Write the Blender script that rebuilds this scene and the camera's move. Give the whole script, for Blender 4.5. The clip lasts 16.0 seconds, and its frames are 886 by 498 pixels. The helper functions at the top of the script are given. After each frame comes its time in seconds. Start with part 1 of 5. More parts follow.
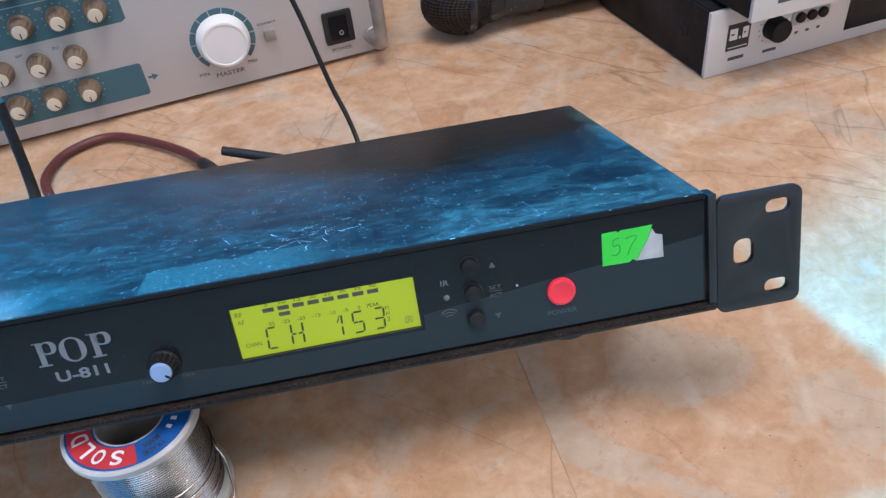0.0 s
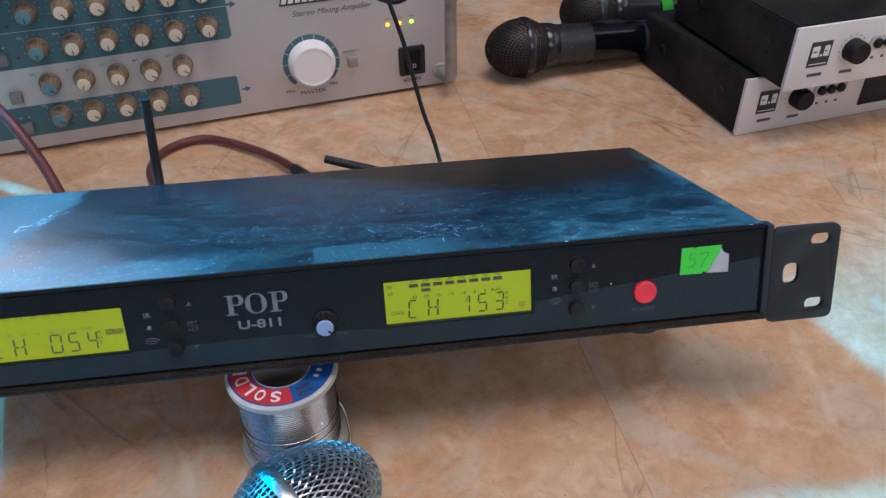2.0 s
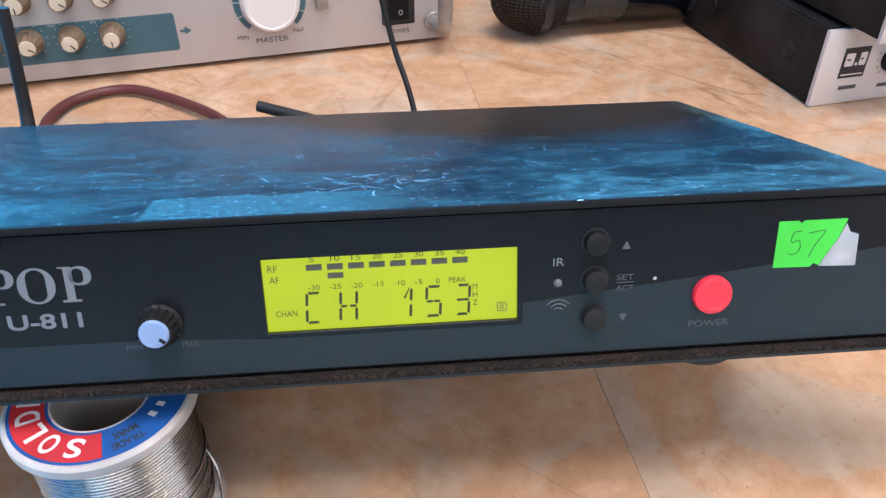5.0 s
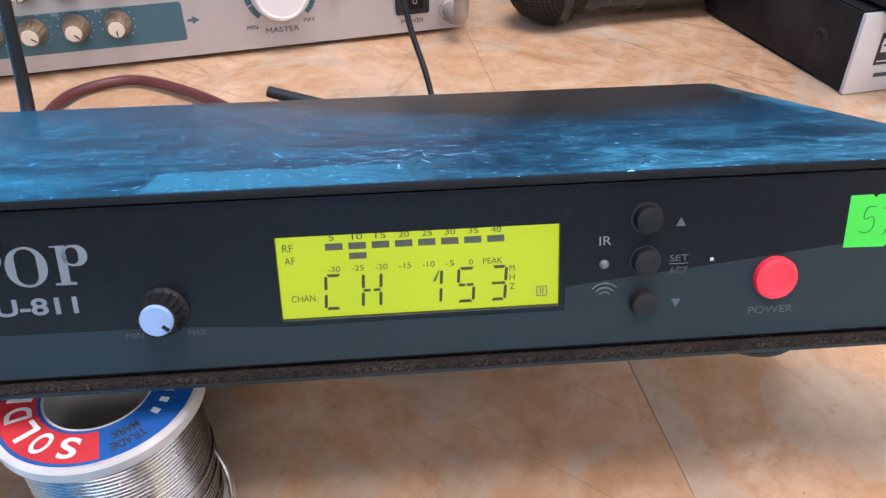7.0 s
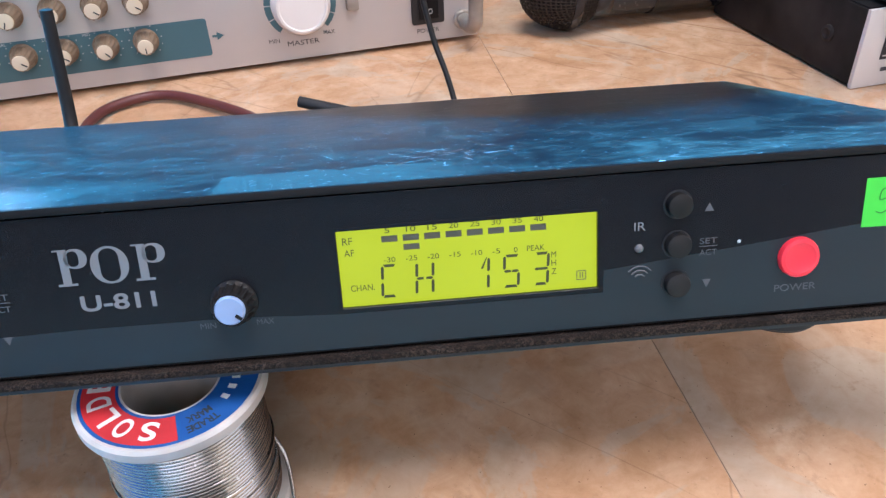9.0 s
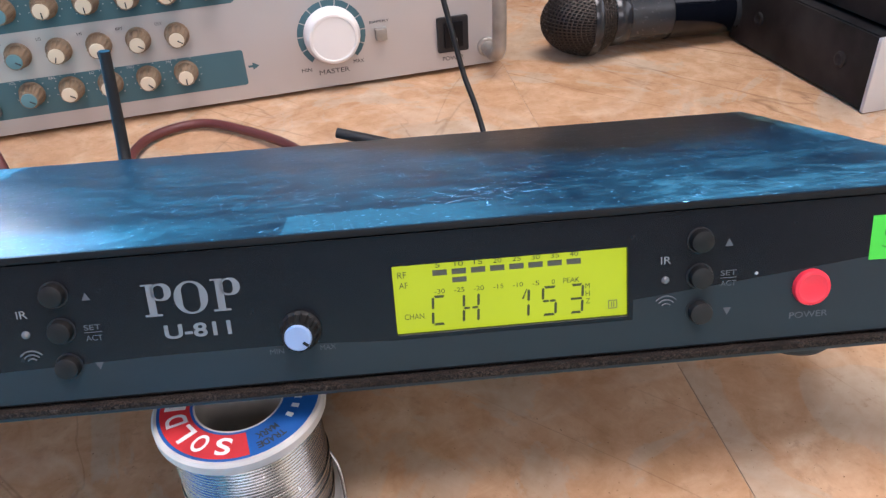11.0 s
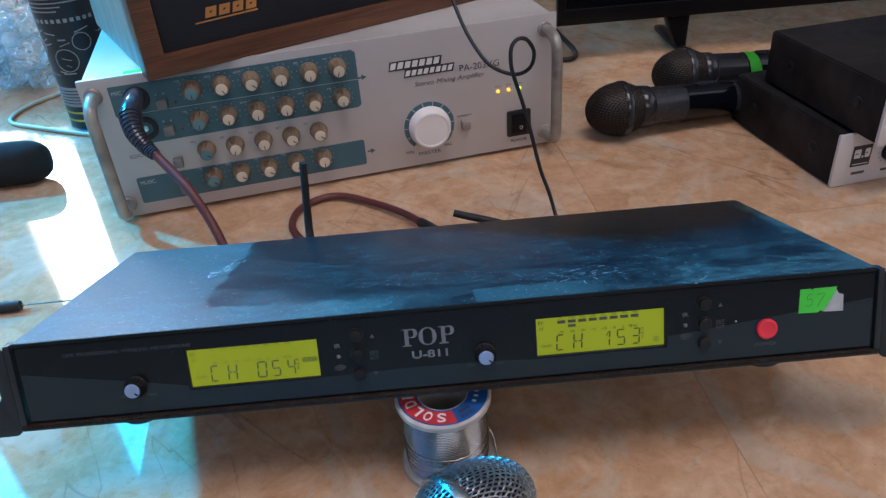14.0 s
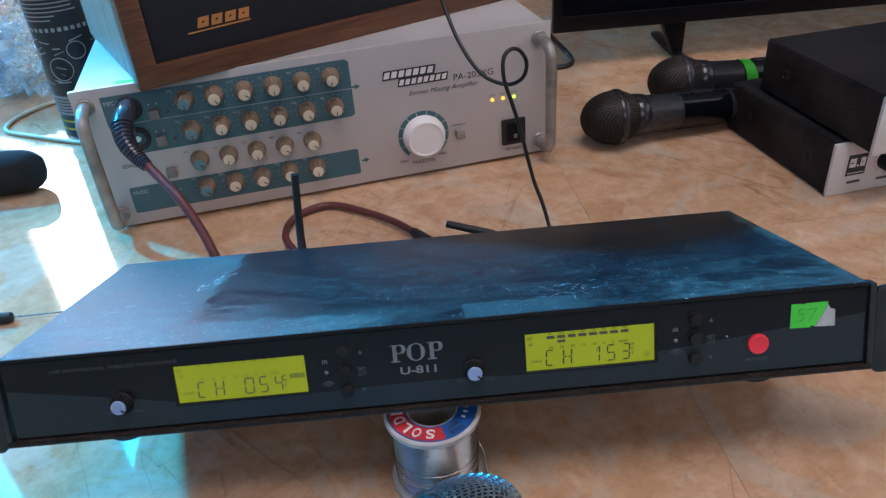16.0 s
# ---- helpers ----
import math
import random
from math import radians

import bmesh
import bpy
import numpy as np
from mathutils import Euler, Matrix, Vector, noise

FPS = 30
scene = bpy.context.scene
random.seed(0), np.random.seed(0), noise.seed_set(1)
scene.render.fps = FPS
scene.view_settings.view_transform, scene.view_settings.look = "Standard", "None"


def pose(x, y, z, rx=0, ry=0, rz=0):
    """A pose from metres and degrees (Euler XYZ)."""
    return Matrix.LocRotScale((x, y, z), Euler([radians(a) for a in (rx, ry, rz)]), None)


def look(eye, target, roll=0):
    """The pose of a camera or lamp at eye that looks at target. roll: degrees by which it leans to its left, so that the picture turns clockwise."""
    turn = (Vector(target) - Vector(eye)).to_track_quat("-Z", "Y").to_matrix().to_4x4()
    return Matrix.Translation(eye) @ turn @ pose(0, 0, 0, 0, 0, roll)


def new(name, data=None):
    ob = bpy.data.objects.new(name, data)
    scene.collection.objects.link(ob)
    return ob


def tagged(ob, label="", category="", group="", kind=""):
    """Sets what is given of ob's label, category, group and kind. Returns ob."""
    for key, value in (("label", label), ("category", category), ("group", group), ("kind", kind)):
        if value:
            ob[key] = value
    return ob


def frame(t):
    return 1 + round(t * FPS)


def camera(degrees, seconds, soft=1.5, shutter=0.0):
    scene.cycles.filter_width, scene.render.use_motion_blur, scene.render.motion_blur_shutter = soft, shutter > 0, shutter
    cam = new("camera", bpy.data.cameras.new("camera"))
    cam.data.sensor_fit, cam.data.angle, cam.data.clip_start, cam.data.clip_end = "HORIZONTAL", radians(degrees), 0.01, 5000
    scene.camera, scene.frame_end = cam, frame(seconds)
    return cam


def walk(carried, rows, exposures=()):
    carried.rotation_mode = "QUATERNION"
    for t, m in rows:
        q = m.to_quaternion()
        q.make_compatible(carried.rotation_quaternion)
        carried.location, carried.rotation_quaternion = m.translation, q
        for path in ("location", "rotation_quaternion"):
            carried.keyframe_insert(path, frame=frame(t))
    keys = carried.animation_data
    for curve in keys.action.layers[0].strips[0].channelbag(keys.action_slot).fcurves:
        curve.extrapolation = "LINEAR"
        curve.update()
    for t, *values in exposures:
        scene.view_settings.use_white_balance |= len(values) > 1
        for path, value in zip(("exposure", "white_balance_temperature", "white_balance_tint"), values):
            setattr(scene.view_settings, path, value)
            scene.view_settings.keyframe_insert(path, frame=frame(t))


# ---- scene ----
cam = camera(60.80, 16.0, soft=1.35)
PATH = [
    (0, (0.10225, -0.16236, 0.26349), (0.12573, 0.14421, 0.00763), -7.525),
    (0.5, (0.07599, -0.22123, 0.28535), (0.10243, 0.09245, 0.03856), -5.983),
    (1, (0.04239, -0.21095, 0.28482), (0.07372, 0.10423, 0.04052), -4.117),
    (1.5, (0.03935, -0.21446, 0.28861), (0.07311, 0.10144, 0.04557), -2.168),
    (2, (0.03913, -0.21341, 0.29466), (0.07617, 0.10275, 0.05245), -1.116),
    (2.5, (0.04016, -0.21298, 0.28524), (0.07763, 0.10354, 0.04356), -1.032),
    (3, (0.04128, -0.19952, 0.26807), (0.07811, 0.11799, 0.02760), -1.079),
    (3.5, (0.06085, -0.12498, 0.22215), (0.09632, 0.19364, -0.01707), 0.133),
    (4, (0.08158, -0.09629, 0.19365), (0.11559, 0.22326, -0.04453), 0.881),
    (4.2, (0.08339, -0.10315, 0.19732), (0.11580, 0.21616, -0.04140), 0.847),
    (6.3, (0.05466, -0.12232, 0.20353), (0.07871, 0.20362, -0.02708), -0.818),
    (6.5, (0.06318, -0.10858, 0.19025), (0.08697, 0.21685, -0.04111), -0.582),
    (7, (0.06901, -0.10599, 0.18566), (0.09306, 0.21801, -0.04768), -0.572),
    (7.5, (0.06983, -0.10625, 0.18398), (0.09343, 0.21741, -0.04988), -1.193),
    (8, (0.06989, -0.11543, 0.19185), (0.09313, 0.20884, -0.04119), -1.884),
    (8.5, (0.05992, -0.11958, 0.19210), (0.08189, 0.20609, -0.03910), -2.431),
    (9, (0.05830, -0.11905, 0.19032), (0.07878, 0.20784, -0.03930), -2.523),
    (9.2, (0.05747, -0.11845, 0.19089), (0.07923, 0.21030, -0.03592), -2.392),
    (11.3, (0.04519, -0.13921, 0.21626), (0.05764, 0.19185, -0.00790), -3.431),
    (11.5, (0.03787, -0.15537, 0.22879), (0.04923, 0.17600, 0.00505), -2.665),
    (12, (0.00454, -0.23094, 0.28539), (0.01367, 0.10085, 0.06216), -0.871),
    (12.5, (-0.00740, -0.24979, 0.31795), (-0.00397, 0.08331, 0.09652), -1.292),
    (13, (-0.00883, -0.24830, 0.32292), (-0.00654, 0.08628, 0.10372), -2.191),
    (13.5, (-0.00490, -0.25169, 0.32224), (-0.00036, 0.08383, 0.10451), -3.792),
    (14, (-0.00519, -0.25503, 0.32384), (0.00089, 0.08017, 0.10564), -4.476),
    (14.5, (-0.00432, -0.25339, 0.32517), (0.00249, 0.08161, 0.10669), -4.676),
    (15, (-0.00323, -0.25278, 0.32637), (0.00306, 0.08276, 0.10872), -4.634),
    (15.5, (0.00209, -0.24957, 0.32677), (0.00830, 0.08626, 0.10956), -4.619),
    (16, (0.00168, -0.25000, 0.32707), (0.00717, 0.08601, 0.11011), -4.622),
]
EXPOSURES = [(0, 1.28, 5900, 8.0), (0.5, 0.79, 5950, 9.0), (1.5, 0.8, 6150, 11.0), (3, 0.88, 6300, 12.0), (3.5, 1.08, 6300, 12.0), (4.2, 1.61, 6300, 12.0), (7, 1.79, 6244, 12.0), (9.2, 1.74, 6200, 12.0), (11.3, 1.58, 6500, 13.0), (11.5, 1.4, 6500, 13.3), (12.0, 0.6, 6329, 14.2), (12.5, -0.17, 6350, 15.0), (13, 0.14, 6350, 15.0), (14, 0.46, 6350, 15.0), (16, 0.54, 6350, 15.0)]
walk(cam, [(t, look(eye, target, roll)) for t, eye, target, roll in PATH], EXPOSURES)

# ---- world, sun and large lights ----
world = bpy.data.worlds.new("sky")
scene.world = world
world.use_nodes = True
SUN_WAY = Vector((-1.0, 0.64, 1.0)).normalized()      # towards the sun
_w = world.node_tree
_sky = _w.nodes.new("ShaderNodeTexSky")
_sky.sky_type, _sky.sun_disc = "NISHITA", False
_sky.sun_elevation = math.asin(SUN_WAY.z)
_sky.sun_rotation = math.atan2(SUN_WAY.x, SUN_WAY.y)
_w.nodes["Background"].inputs["Strength"].default_value = 0.10
_w.links.new(_sky.outputs[0], _w.nodes["Background"].inputs["Color"])

sun = new("sun", bpy.data.lights.new("sun", "SUN"))
sun.data.energy, sun.data.angle, sun.data.color = 7.4, radians(4.0), (1.0, 0.96, 0.9)
sun.matrix_world = look(SUN_WAY * 6, (0, 0, 0))


def fill_light(name, eye, target, width, height, watts, colour):
    lamp = new(name, bpy.data.lights.new(name, "AREA"))
    lamp.data.shape, lamp.data.size, lamp.data.size_y = "RECTANGLE", width, height
    lamp.data.energy, lamp.data.color = watts, colour
    lamp.matrix_world = look(eye, target)
    return lamp


# added fill lamps, standing in for soft daylight from out of view
fill_light("front_window_light", (0.2, -3.08, 1.95), (0.2, 0, 1.2), 2.9, 1.05, 14, (1.05, 0.97, 0.98))
fill_light("roof_opening_light", (0.3, -0.35, 2.64), (0.3, -0.35, 0), 1.55, 1.15, 24, (1.05, 0.97, 0.98))
fill_light("side_window_light", (2.08, -0.3, 1.55), (0, -0.3, 1.2), 1.9, 1.3, 5, (1.05, 0.97, 0.98))

# ---- materials ----
class Nodes:
    """Short hand for building one node material."""

    def __init__(self, name):
        self.mat = bpy.data.materials.new(name)
        self.mat.use_nodes = True
        self.tree = self.mat.node_tree
        self.bsdf = self.tree.nodes["Principled BSDF"]
        self.coord = self.tree.nodes.new("ShaderNodeTexCoord")
        self.vector = None

    def scatter(self):
        """Gives every piece that shares the material its own stretch of the pattern."""
        info = self.tree.nodes.new("ShaderNodeObjectInfo")
        move = self.tree.nodes.new("ShaderNodeVectorMath")
        move.operation = "ADD"
        self.feed(move.inputs[0], self.coord.outputs["Object"])
        self.feed(move.inputs[1], self.math("MULTIPLY", info.outputs["Random"], 40.0))
        self.vector = move.outputs[0]

    def put(self, kind, **inputs):
        node = self.tree.nodes.new("ShaderNode" + kind)
        for key, value in inputs.items():
            self.feed(node.inputs[key.replace("_", " ")], value)
        return node

    def feed(self, socket, value):
        if isinstance(value, bpy.types.NodeSocket):
            self.tree.links.new(value, socket)
        else:
            socket.default_value = value

    def noise(self, scale, detail=4.0, rough=0.55, distortion=0.0, stretch=(1, 1, 1), space="Object", shift=(0, 0, 0), turn=0.0):
        way = self.vector or self.coord.outputs[space]
        if turn:
            way = self.put("Mapping", Vector=way, Rotation=(0, 0, radians(turn))).outputs[0]
        mapping = self.put("Mapping", Vector=way, Scale=stretch, Location=shift)
        return self.put("TexNoise", Vector=mapping.outputs[0], Scale=scale, Detail=detail, Roughness=rough, Distortion=distortion).outputs["Fac"]

    def ramp(self, value, *stops):
        node = self.put("ValToRGB", Fac=value)
        el = node.color_ramp.elements
        while len(el) < len(stops):
            el.new(0.5)
        for e, (place, colour) in zip(el, stops):
            e.position = place
            e.color = (*colour, 1) if isinstance(colour, tuple) else (colour, colour, colour, 1)
        return node.outputs["Color"]

    def mix(self, fac, a, b, blend="MIX"):
        node = self.tree.nodes.new("ShaderNodeMix")
        node.data_type, node.blend_type = "RGBA", blend
        for socket, v in ((node.inputs[0], fac), (node.inputs[6], a), (node.inputs[7], b)):
            self.feed(socket, (*v, 1) if isinstance(v, tuple) and len(v) == 3 else v)
        return node.outputs[2]

    def math(self, op, a, b=0.0):
        node = self.tree.nodes.new("ShaderNodeMath")
        node.operation = op
        self.feed(node.inputs[0], a), self.feed(node.inputs[1], b)
        return node.outputs[0]

    def bump(self, height, strength=0.2, distance=0.001):
        node = self.put("Bump", Height=height, Strength=strength, Distance=distance)
        self.tree.links.new(node.outputs[0], self.bsdf.inputs["Normal"])

    def set(self, **inputs):
        for key, value in inputs.items():
            if isinstance(value, tuple) and len(value) == 3:
                value = (*value, 1)
            self.feed(self.bsdf.inputs[key.replace("_", " ")], value)
        return self.mat


def plain(name, colour, rough=0.5, metal=0.0, wear=0.12, scale=60.0, bump=0.05, **more):
    """A surface of one colour with fine grain, faint blotches and uneven gloss."""
    n = Nodes(name)
    blotch = n.noise(scale * 0.15, 3)
    grain = n.noise(scale * 6, 3)
    dark = tuple(c * (1 - wear) for c in colour)
    lite = tuple(min(1, c * (1 + wear)) for c in colour)
    base = n.mix(n.ramp(blotch, (0.3, 0.0), (0.7, 1.0)), dark, lite)
    gloss = n.math("ADD", n.math("MULTIPLY", grain, 0.16), max(0.0, rough - 0.08))
    if bump:
        n.bump(grain, bump, 0.0003)
    return n.set(Base_Color=base, Roughness=gloss, Metallic=metal, **more)


def glow(name, colour, strength):
    n = Nodes(name)
    return n.set(Base_Color=colour, Emission_Color=colour, Emission_Strength=strength, Roughness=0.4)


def marble_tile():
    n = Nodes("marble_tile")
    n.scatter()
    mid = n.noise(14, 7, 0.66, 1.4, shift=(3, 1, 0))
    fine = n.noise(70, 6, 0.7, 0.6)
    base = n.ramp(mid, (0.26, (0.47, 0.265, 0.145)), (0.42, (0.56, 0.335, 0.195)), (0.56, (0.62, 0.395, 0.245)), (0.74, (0.68, 0.48, 0.325)))
    grey = n.ramp(n.noise(7.5, 6, 0.62, 1.8, shift=(0.9, 2.3, 0)), (0.545, 0.0), (0.565, 0.7), (0.66, 1.0))
    base = n.mix(n.math("MULTIPLY", grey, 0.46), base, n.ramp(fine, (0.3, (0.43, 0.39, 0.32)), (0.7, (0.61, 0.58, 0.50))))
    rust = n.ramp(n.noise(20, 7, 0.75, 2.2, shift=(5.2, 0.4, 0)), (0.56, 0.0), (0.68, 1.0))
    base = n.mix(n.math("MULTIPLY", rust, 0.20), base, (0.40, 0.19, 0.085))
    base = n.mix(n.ramp(fine, (0.34, 0.0), (0.66, 1.0)), base, n.mix(1.0, base, (0.80, 0.74, 0.66), "MULTIPLY"))
    mottle = n.ramp(n.noise(160, 4, 0.7, shift=(1, 3, 0)), (0.58, 0.0), (0.68, 1.0))
    base = n.mix(n.math("MULTIPLY", mottle, 0.35), base, (0.36, 0.21, 0.12))
    # hair veins: thin ridges of warped noise, seen only here and there
    for scale, shift, width, depth, turn in ((6.0, (1.4, 0.2, 0), 0.0026, 0.46, -37), (9.5, (4.1, 6.2, 0), 0.0026, 0.38, -48), (12.0, (2.1, 9.2, 0), 0.0026, 0.32, -28), (7.0, (6.1, 4.2, 0), 0.0020, 0.36, 24)):
        ridge = n.math("ABSOLUTE", n.math("SUBTRACT", n.noise(scale, 5, 0.42, 0.05, stretch=(1.5, 0.24, 1), shift=shift, turn=turn), 0.5))
        seen = n.ramp(n.noise(scale * 0.5, 3, 0.6, shift=(7, 7, scale)), (0.48, 0.0), (0.56, 1.0))
        base = n.mix(n.math("MULTIPLY", n.math("MULTIPLY", n.ramp(ridge, (0.0, 1.0), (width, 0.0)), seen), depth), base, (0.15, 0.070, 0.036))
    pale = n.math("ABSOLUTE", n.math("SUBTRACT", n.noise(4.2, 5, 0.58, 1.2, shift=(8.4, 3.2, 0)), 0.5))
    base = n.mix(n.math("MULTIPLY", n.ramp(pale, (0.0, 1.0), (0.03, 0.0)), 0.18), base, (0.70, 0.60, 0.48))
    speck = n.ramp(n.noise(700, 2, 0.5, shift=(2, 9, 0)), (0.72, 0.0), (0.75, 1.0))
    base = n.mix(n.math("MULTIPLY", speck, 0.6), base, (0.16, 0.09, 0.05))
    n.bump(n.noise(25, 3), 0.04, 0.0005)
    rough = n.math("ADD", n.math("MULTIPLY", n.noise(30, 4, 0.6), 0.05), 0.015)
    return n.set(Base_Color=base, Roughness=rough, Specular_IOR_Level=0.5)


def dusty_cyan_lit():
    """Black enamel and dust, both coloured with the cyan light that falls on them. The dust is thick at one end, in
    steps along the front edge and in a stripped patch, wiped by fingers at the other end.
    """
    n = Nodes("dusty_enamel_cyan_lit")
    at = n.put("SeparateXYZ", Vector=n.coord.outputs["Object"]).outputs
    wobble = n.math("SUBTRACT", n.noise(34, 5, 0.66, 1.0, shift=(2, 7, 0)), 0.5)
    sway = n.math("SUBTRACT", n.noise(45, 5, 0.66, 0.8, shift=(8, 3, 0)), 0.5)
    fray = n.math("SUBTRACT", n.noise(260, 5, 0.75, shift=(5, 1, 0)), 0.5)
    wx = n.math("ADD", at["X"], n.math("ADD", n.math("MULTIPLY", wobble, 0.030), n.math("MULTIPLY", fray, 0.006)))
    wy = n.math("ADD", at["Y"], n.math("ADD", n.math("MULTIPLY", sway, 0.022), n.math("MULTIPLY", fray, 0.005)))

    def step(value, a, b):
        return n.put("MapRange", Value=value, From_Min=a, From_Max=b).outputs[0]

    def both(*shares):
        out = shares[0]
        for q in shares[1:]:
            out = n.math("MULTIPLY", out, q)
        return out

    def most(*shares):
        out = shares[0]
        for q in shares[1:]:
            out = n.math("MAXIMUM", out, q)
        return out

    def oval(cx, cy, rx, ry):
        u = n.math("DIVIDE", n.math("SUBTRACT", wx, cx), rx)
        v = n.math("DIVIDE", n.math("SUBTRACT", wy, cy), ry)
        return step(n.math("ADD", n.math("MULTIPLY", u, u), n.math("MULTIPLY", v, v)), 0.55, 1.25)
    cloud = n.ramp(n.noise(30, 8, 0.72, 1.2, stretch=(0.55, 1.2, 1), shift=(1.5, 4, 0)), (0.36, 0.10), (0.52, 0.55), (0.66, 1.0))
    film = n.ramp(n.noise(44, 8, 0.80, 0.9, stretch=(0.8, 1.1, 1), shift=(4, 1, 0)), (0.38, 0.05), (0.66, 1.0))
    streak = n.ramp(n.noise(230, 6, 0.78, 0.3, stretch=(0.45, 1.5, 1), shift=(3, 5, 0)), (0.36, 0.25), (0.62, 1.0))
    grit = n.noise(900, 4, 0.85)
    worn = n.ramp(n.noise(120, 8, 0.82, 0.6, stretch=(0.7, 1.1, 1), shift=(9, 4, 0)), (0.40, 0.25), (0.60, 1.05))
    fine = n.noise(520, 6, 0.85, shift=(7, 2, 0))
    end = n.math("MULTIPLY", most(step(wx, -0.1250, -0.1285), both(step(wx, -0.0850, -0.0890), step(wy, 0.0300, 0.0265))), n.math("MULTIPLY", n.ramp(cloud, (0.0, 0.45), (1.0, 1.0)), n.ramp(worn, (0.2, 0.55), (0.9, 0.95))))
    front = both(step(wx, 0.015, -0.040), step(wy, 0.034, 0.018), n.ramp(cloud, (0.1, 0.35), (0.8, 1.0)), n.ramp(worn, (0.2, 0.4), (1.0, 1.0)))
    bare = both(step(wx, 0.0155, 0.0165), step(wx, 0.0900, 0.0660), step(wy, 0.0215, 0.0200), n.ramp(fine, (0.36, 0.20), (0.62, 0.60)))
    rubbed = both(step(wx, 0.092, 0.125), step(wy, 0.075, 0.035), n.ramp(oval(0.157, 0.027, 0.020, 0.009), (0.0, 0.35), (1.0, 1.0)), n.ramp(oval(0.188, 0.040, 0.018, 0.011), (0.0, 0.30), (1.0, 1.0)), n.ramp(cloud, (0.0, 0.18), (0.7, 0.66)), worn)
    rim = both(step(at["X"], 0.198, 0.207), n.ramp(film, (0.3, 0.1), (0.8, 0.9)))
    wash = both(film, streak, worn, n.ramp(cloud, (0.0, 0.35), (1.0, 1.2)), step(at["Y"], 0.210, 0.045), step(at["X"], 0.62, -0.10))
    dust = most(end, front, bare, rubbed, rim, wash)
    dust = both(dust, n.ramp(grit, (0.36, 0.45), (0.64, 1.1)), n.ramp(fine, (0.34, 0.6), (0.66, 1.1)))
    # cyan of the daylight is painted into the enamel and dust colours
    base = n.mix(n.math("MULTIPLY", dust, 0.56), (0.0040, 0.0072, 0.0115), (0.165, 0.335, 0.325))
    hair = n.math("ABSOLUTE", n.math("SUBTRACT", n.noise(34, 2, 0.4, 0.3, stretch=(0.5, 2.6, 1), shift=(2, 2, 0)), 0.5))
    scratch = n.math("MULTIPLY", n.ramp(hair, (0.0, 1.0), (0.0045, 0.0)), n.ramp(n.noise(22, 3, shift=(6, 1, 0)), (0.52, 0.0), (0.62, 1.0)))
    cross = n.math("ABSOLUTE", n.math("SUBTRACT", n.noise(46, 1, 0.4, 0.2, stretch=(2.0, 0.8, 1), shift=(9, 3, 0)), 0.5))
    cross = n.math("MULTIPLY", n.ramp(cross, (0.0, 1.0), (0.004, 0.0)), n.ramp(n.noise(40, 3, shift=(1, 8, 0)), (0.60, 0.0), (0.66, 1.0)))
    fleck = n.ramp(n.noise(520, 2, 0.5, shift=(4, 4, 0)), (0.675, 0.0), (0.70, 1.0))
    nicks = []
    for turn, seed in ((25, 1.0), (-50, 5.0), (80, 9.0)):
        line = n.math("ABSOLUTE", n.math("SUBTRACT", n.noise(110, 1, 0.3, 0.15, stretch=(0.25, 1.6, 1), shift=(seed, seed * 2, 0), turn=turn), 0.5))
        nicks.append(n.math("MULTIPLY", n.ramp(line, (0.0, 1.0), (0.012, 0.0)), n.ramp(n.noise(70, 3, 0.6, shift=(seed, 3, 1)), (0.59, 0.0), (0.68, 0.9))))
    marks = most(scratch, cross, fleck, *nicks)
    base = n.mix(n.math("MULTIPLY", marks, 0.34), base, (0.34, 0.46, 0.52))
    n.bump(fine, 0.12, 0.0002)
    return n.set(Base_Color=base, Roughness=n.ramp(dust, (0.0, 0.34), (0.5, 0.60)), Specular_IOR_Level=0.46)


def wood(name, dark, lite, rough=0.4, along=(0.6, 8, 8)):
    n = Nodes(name)
    grain = n.noise(14, 6, 0.65, 1.5, stretch=along)
    pores = n.noise(160, 3, 0.6, 0.2, stretch=tuple(a * (0.2 if a < 1 else 0.375) for a in along))
    base = n.mix(n.ramp(grain, (0.3, 0.0), (0.7, 1.0)), dark, lite)
    base = n.mix(n.ramp(pores, (0.34, 0.6), (0.5, 0.0)), base, tuple(c * 0.45 for c in dark))
    n.bump(pores, 0.12, 0.0003)
    return n.set(Base_Color=base, Roughness=n.math("ADD", n.math("MULTIPLY", grain, 0.2), rough - 0.1))


def tinted_sheet():
    """Clear cyan roofing sheet: colours the daylight that goes through it."""
    n = Nodes("cyan_roofing_sheet")
    clear = n.put("BsdfTransparent", Color=(0.002, 0.43, 1.0, 1))
    out = n.tree.nodes["Material Output"]
    n.tree.links.new(clear.outputs[0], out.inputs["Surface"])
    return n.mat


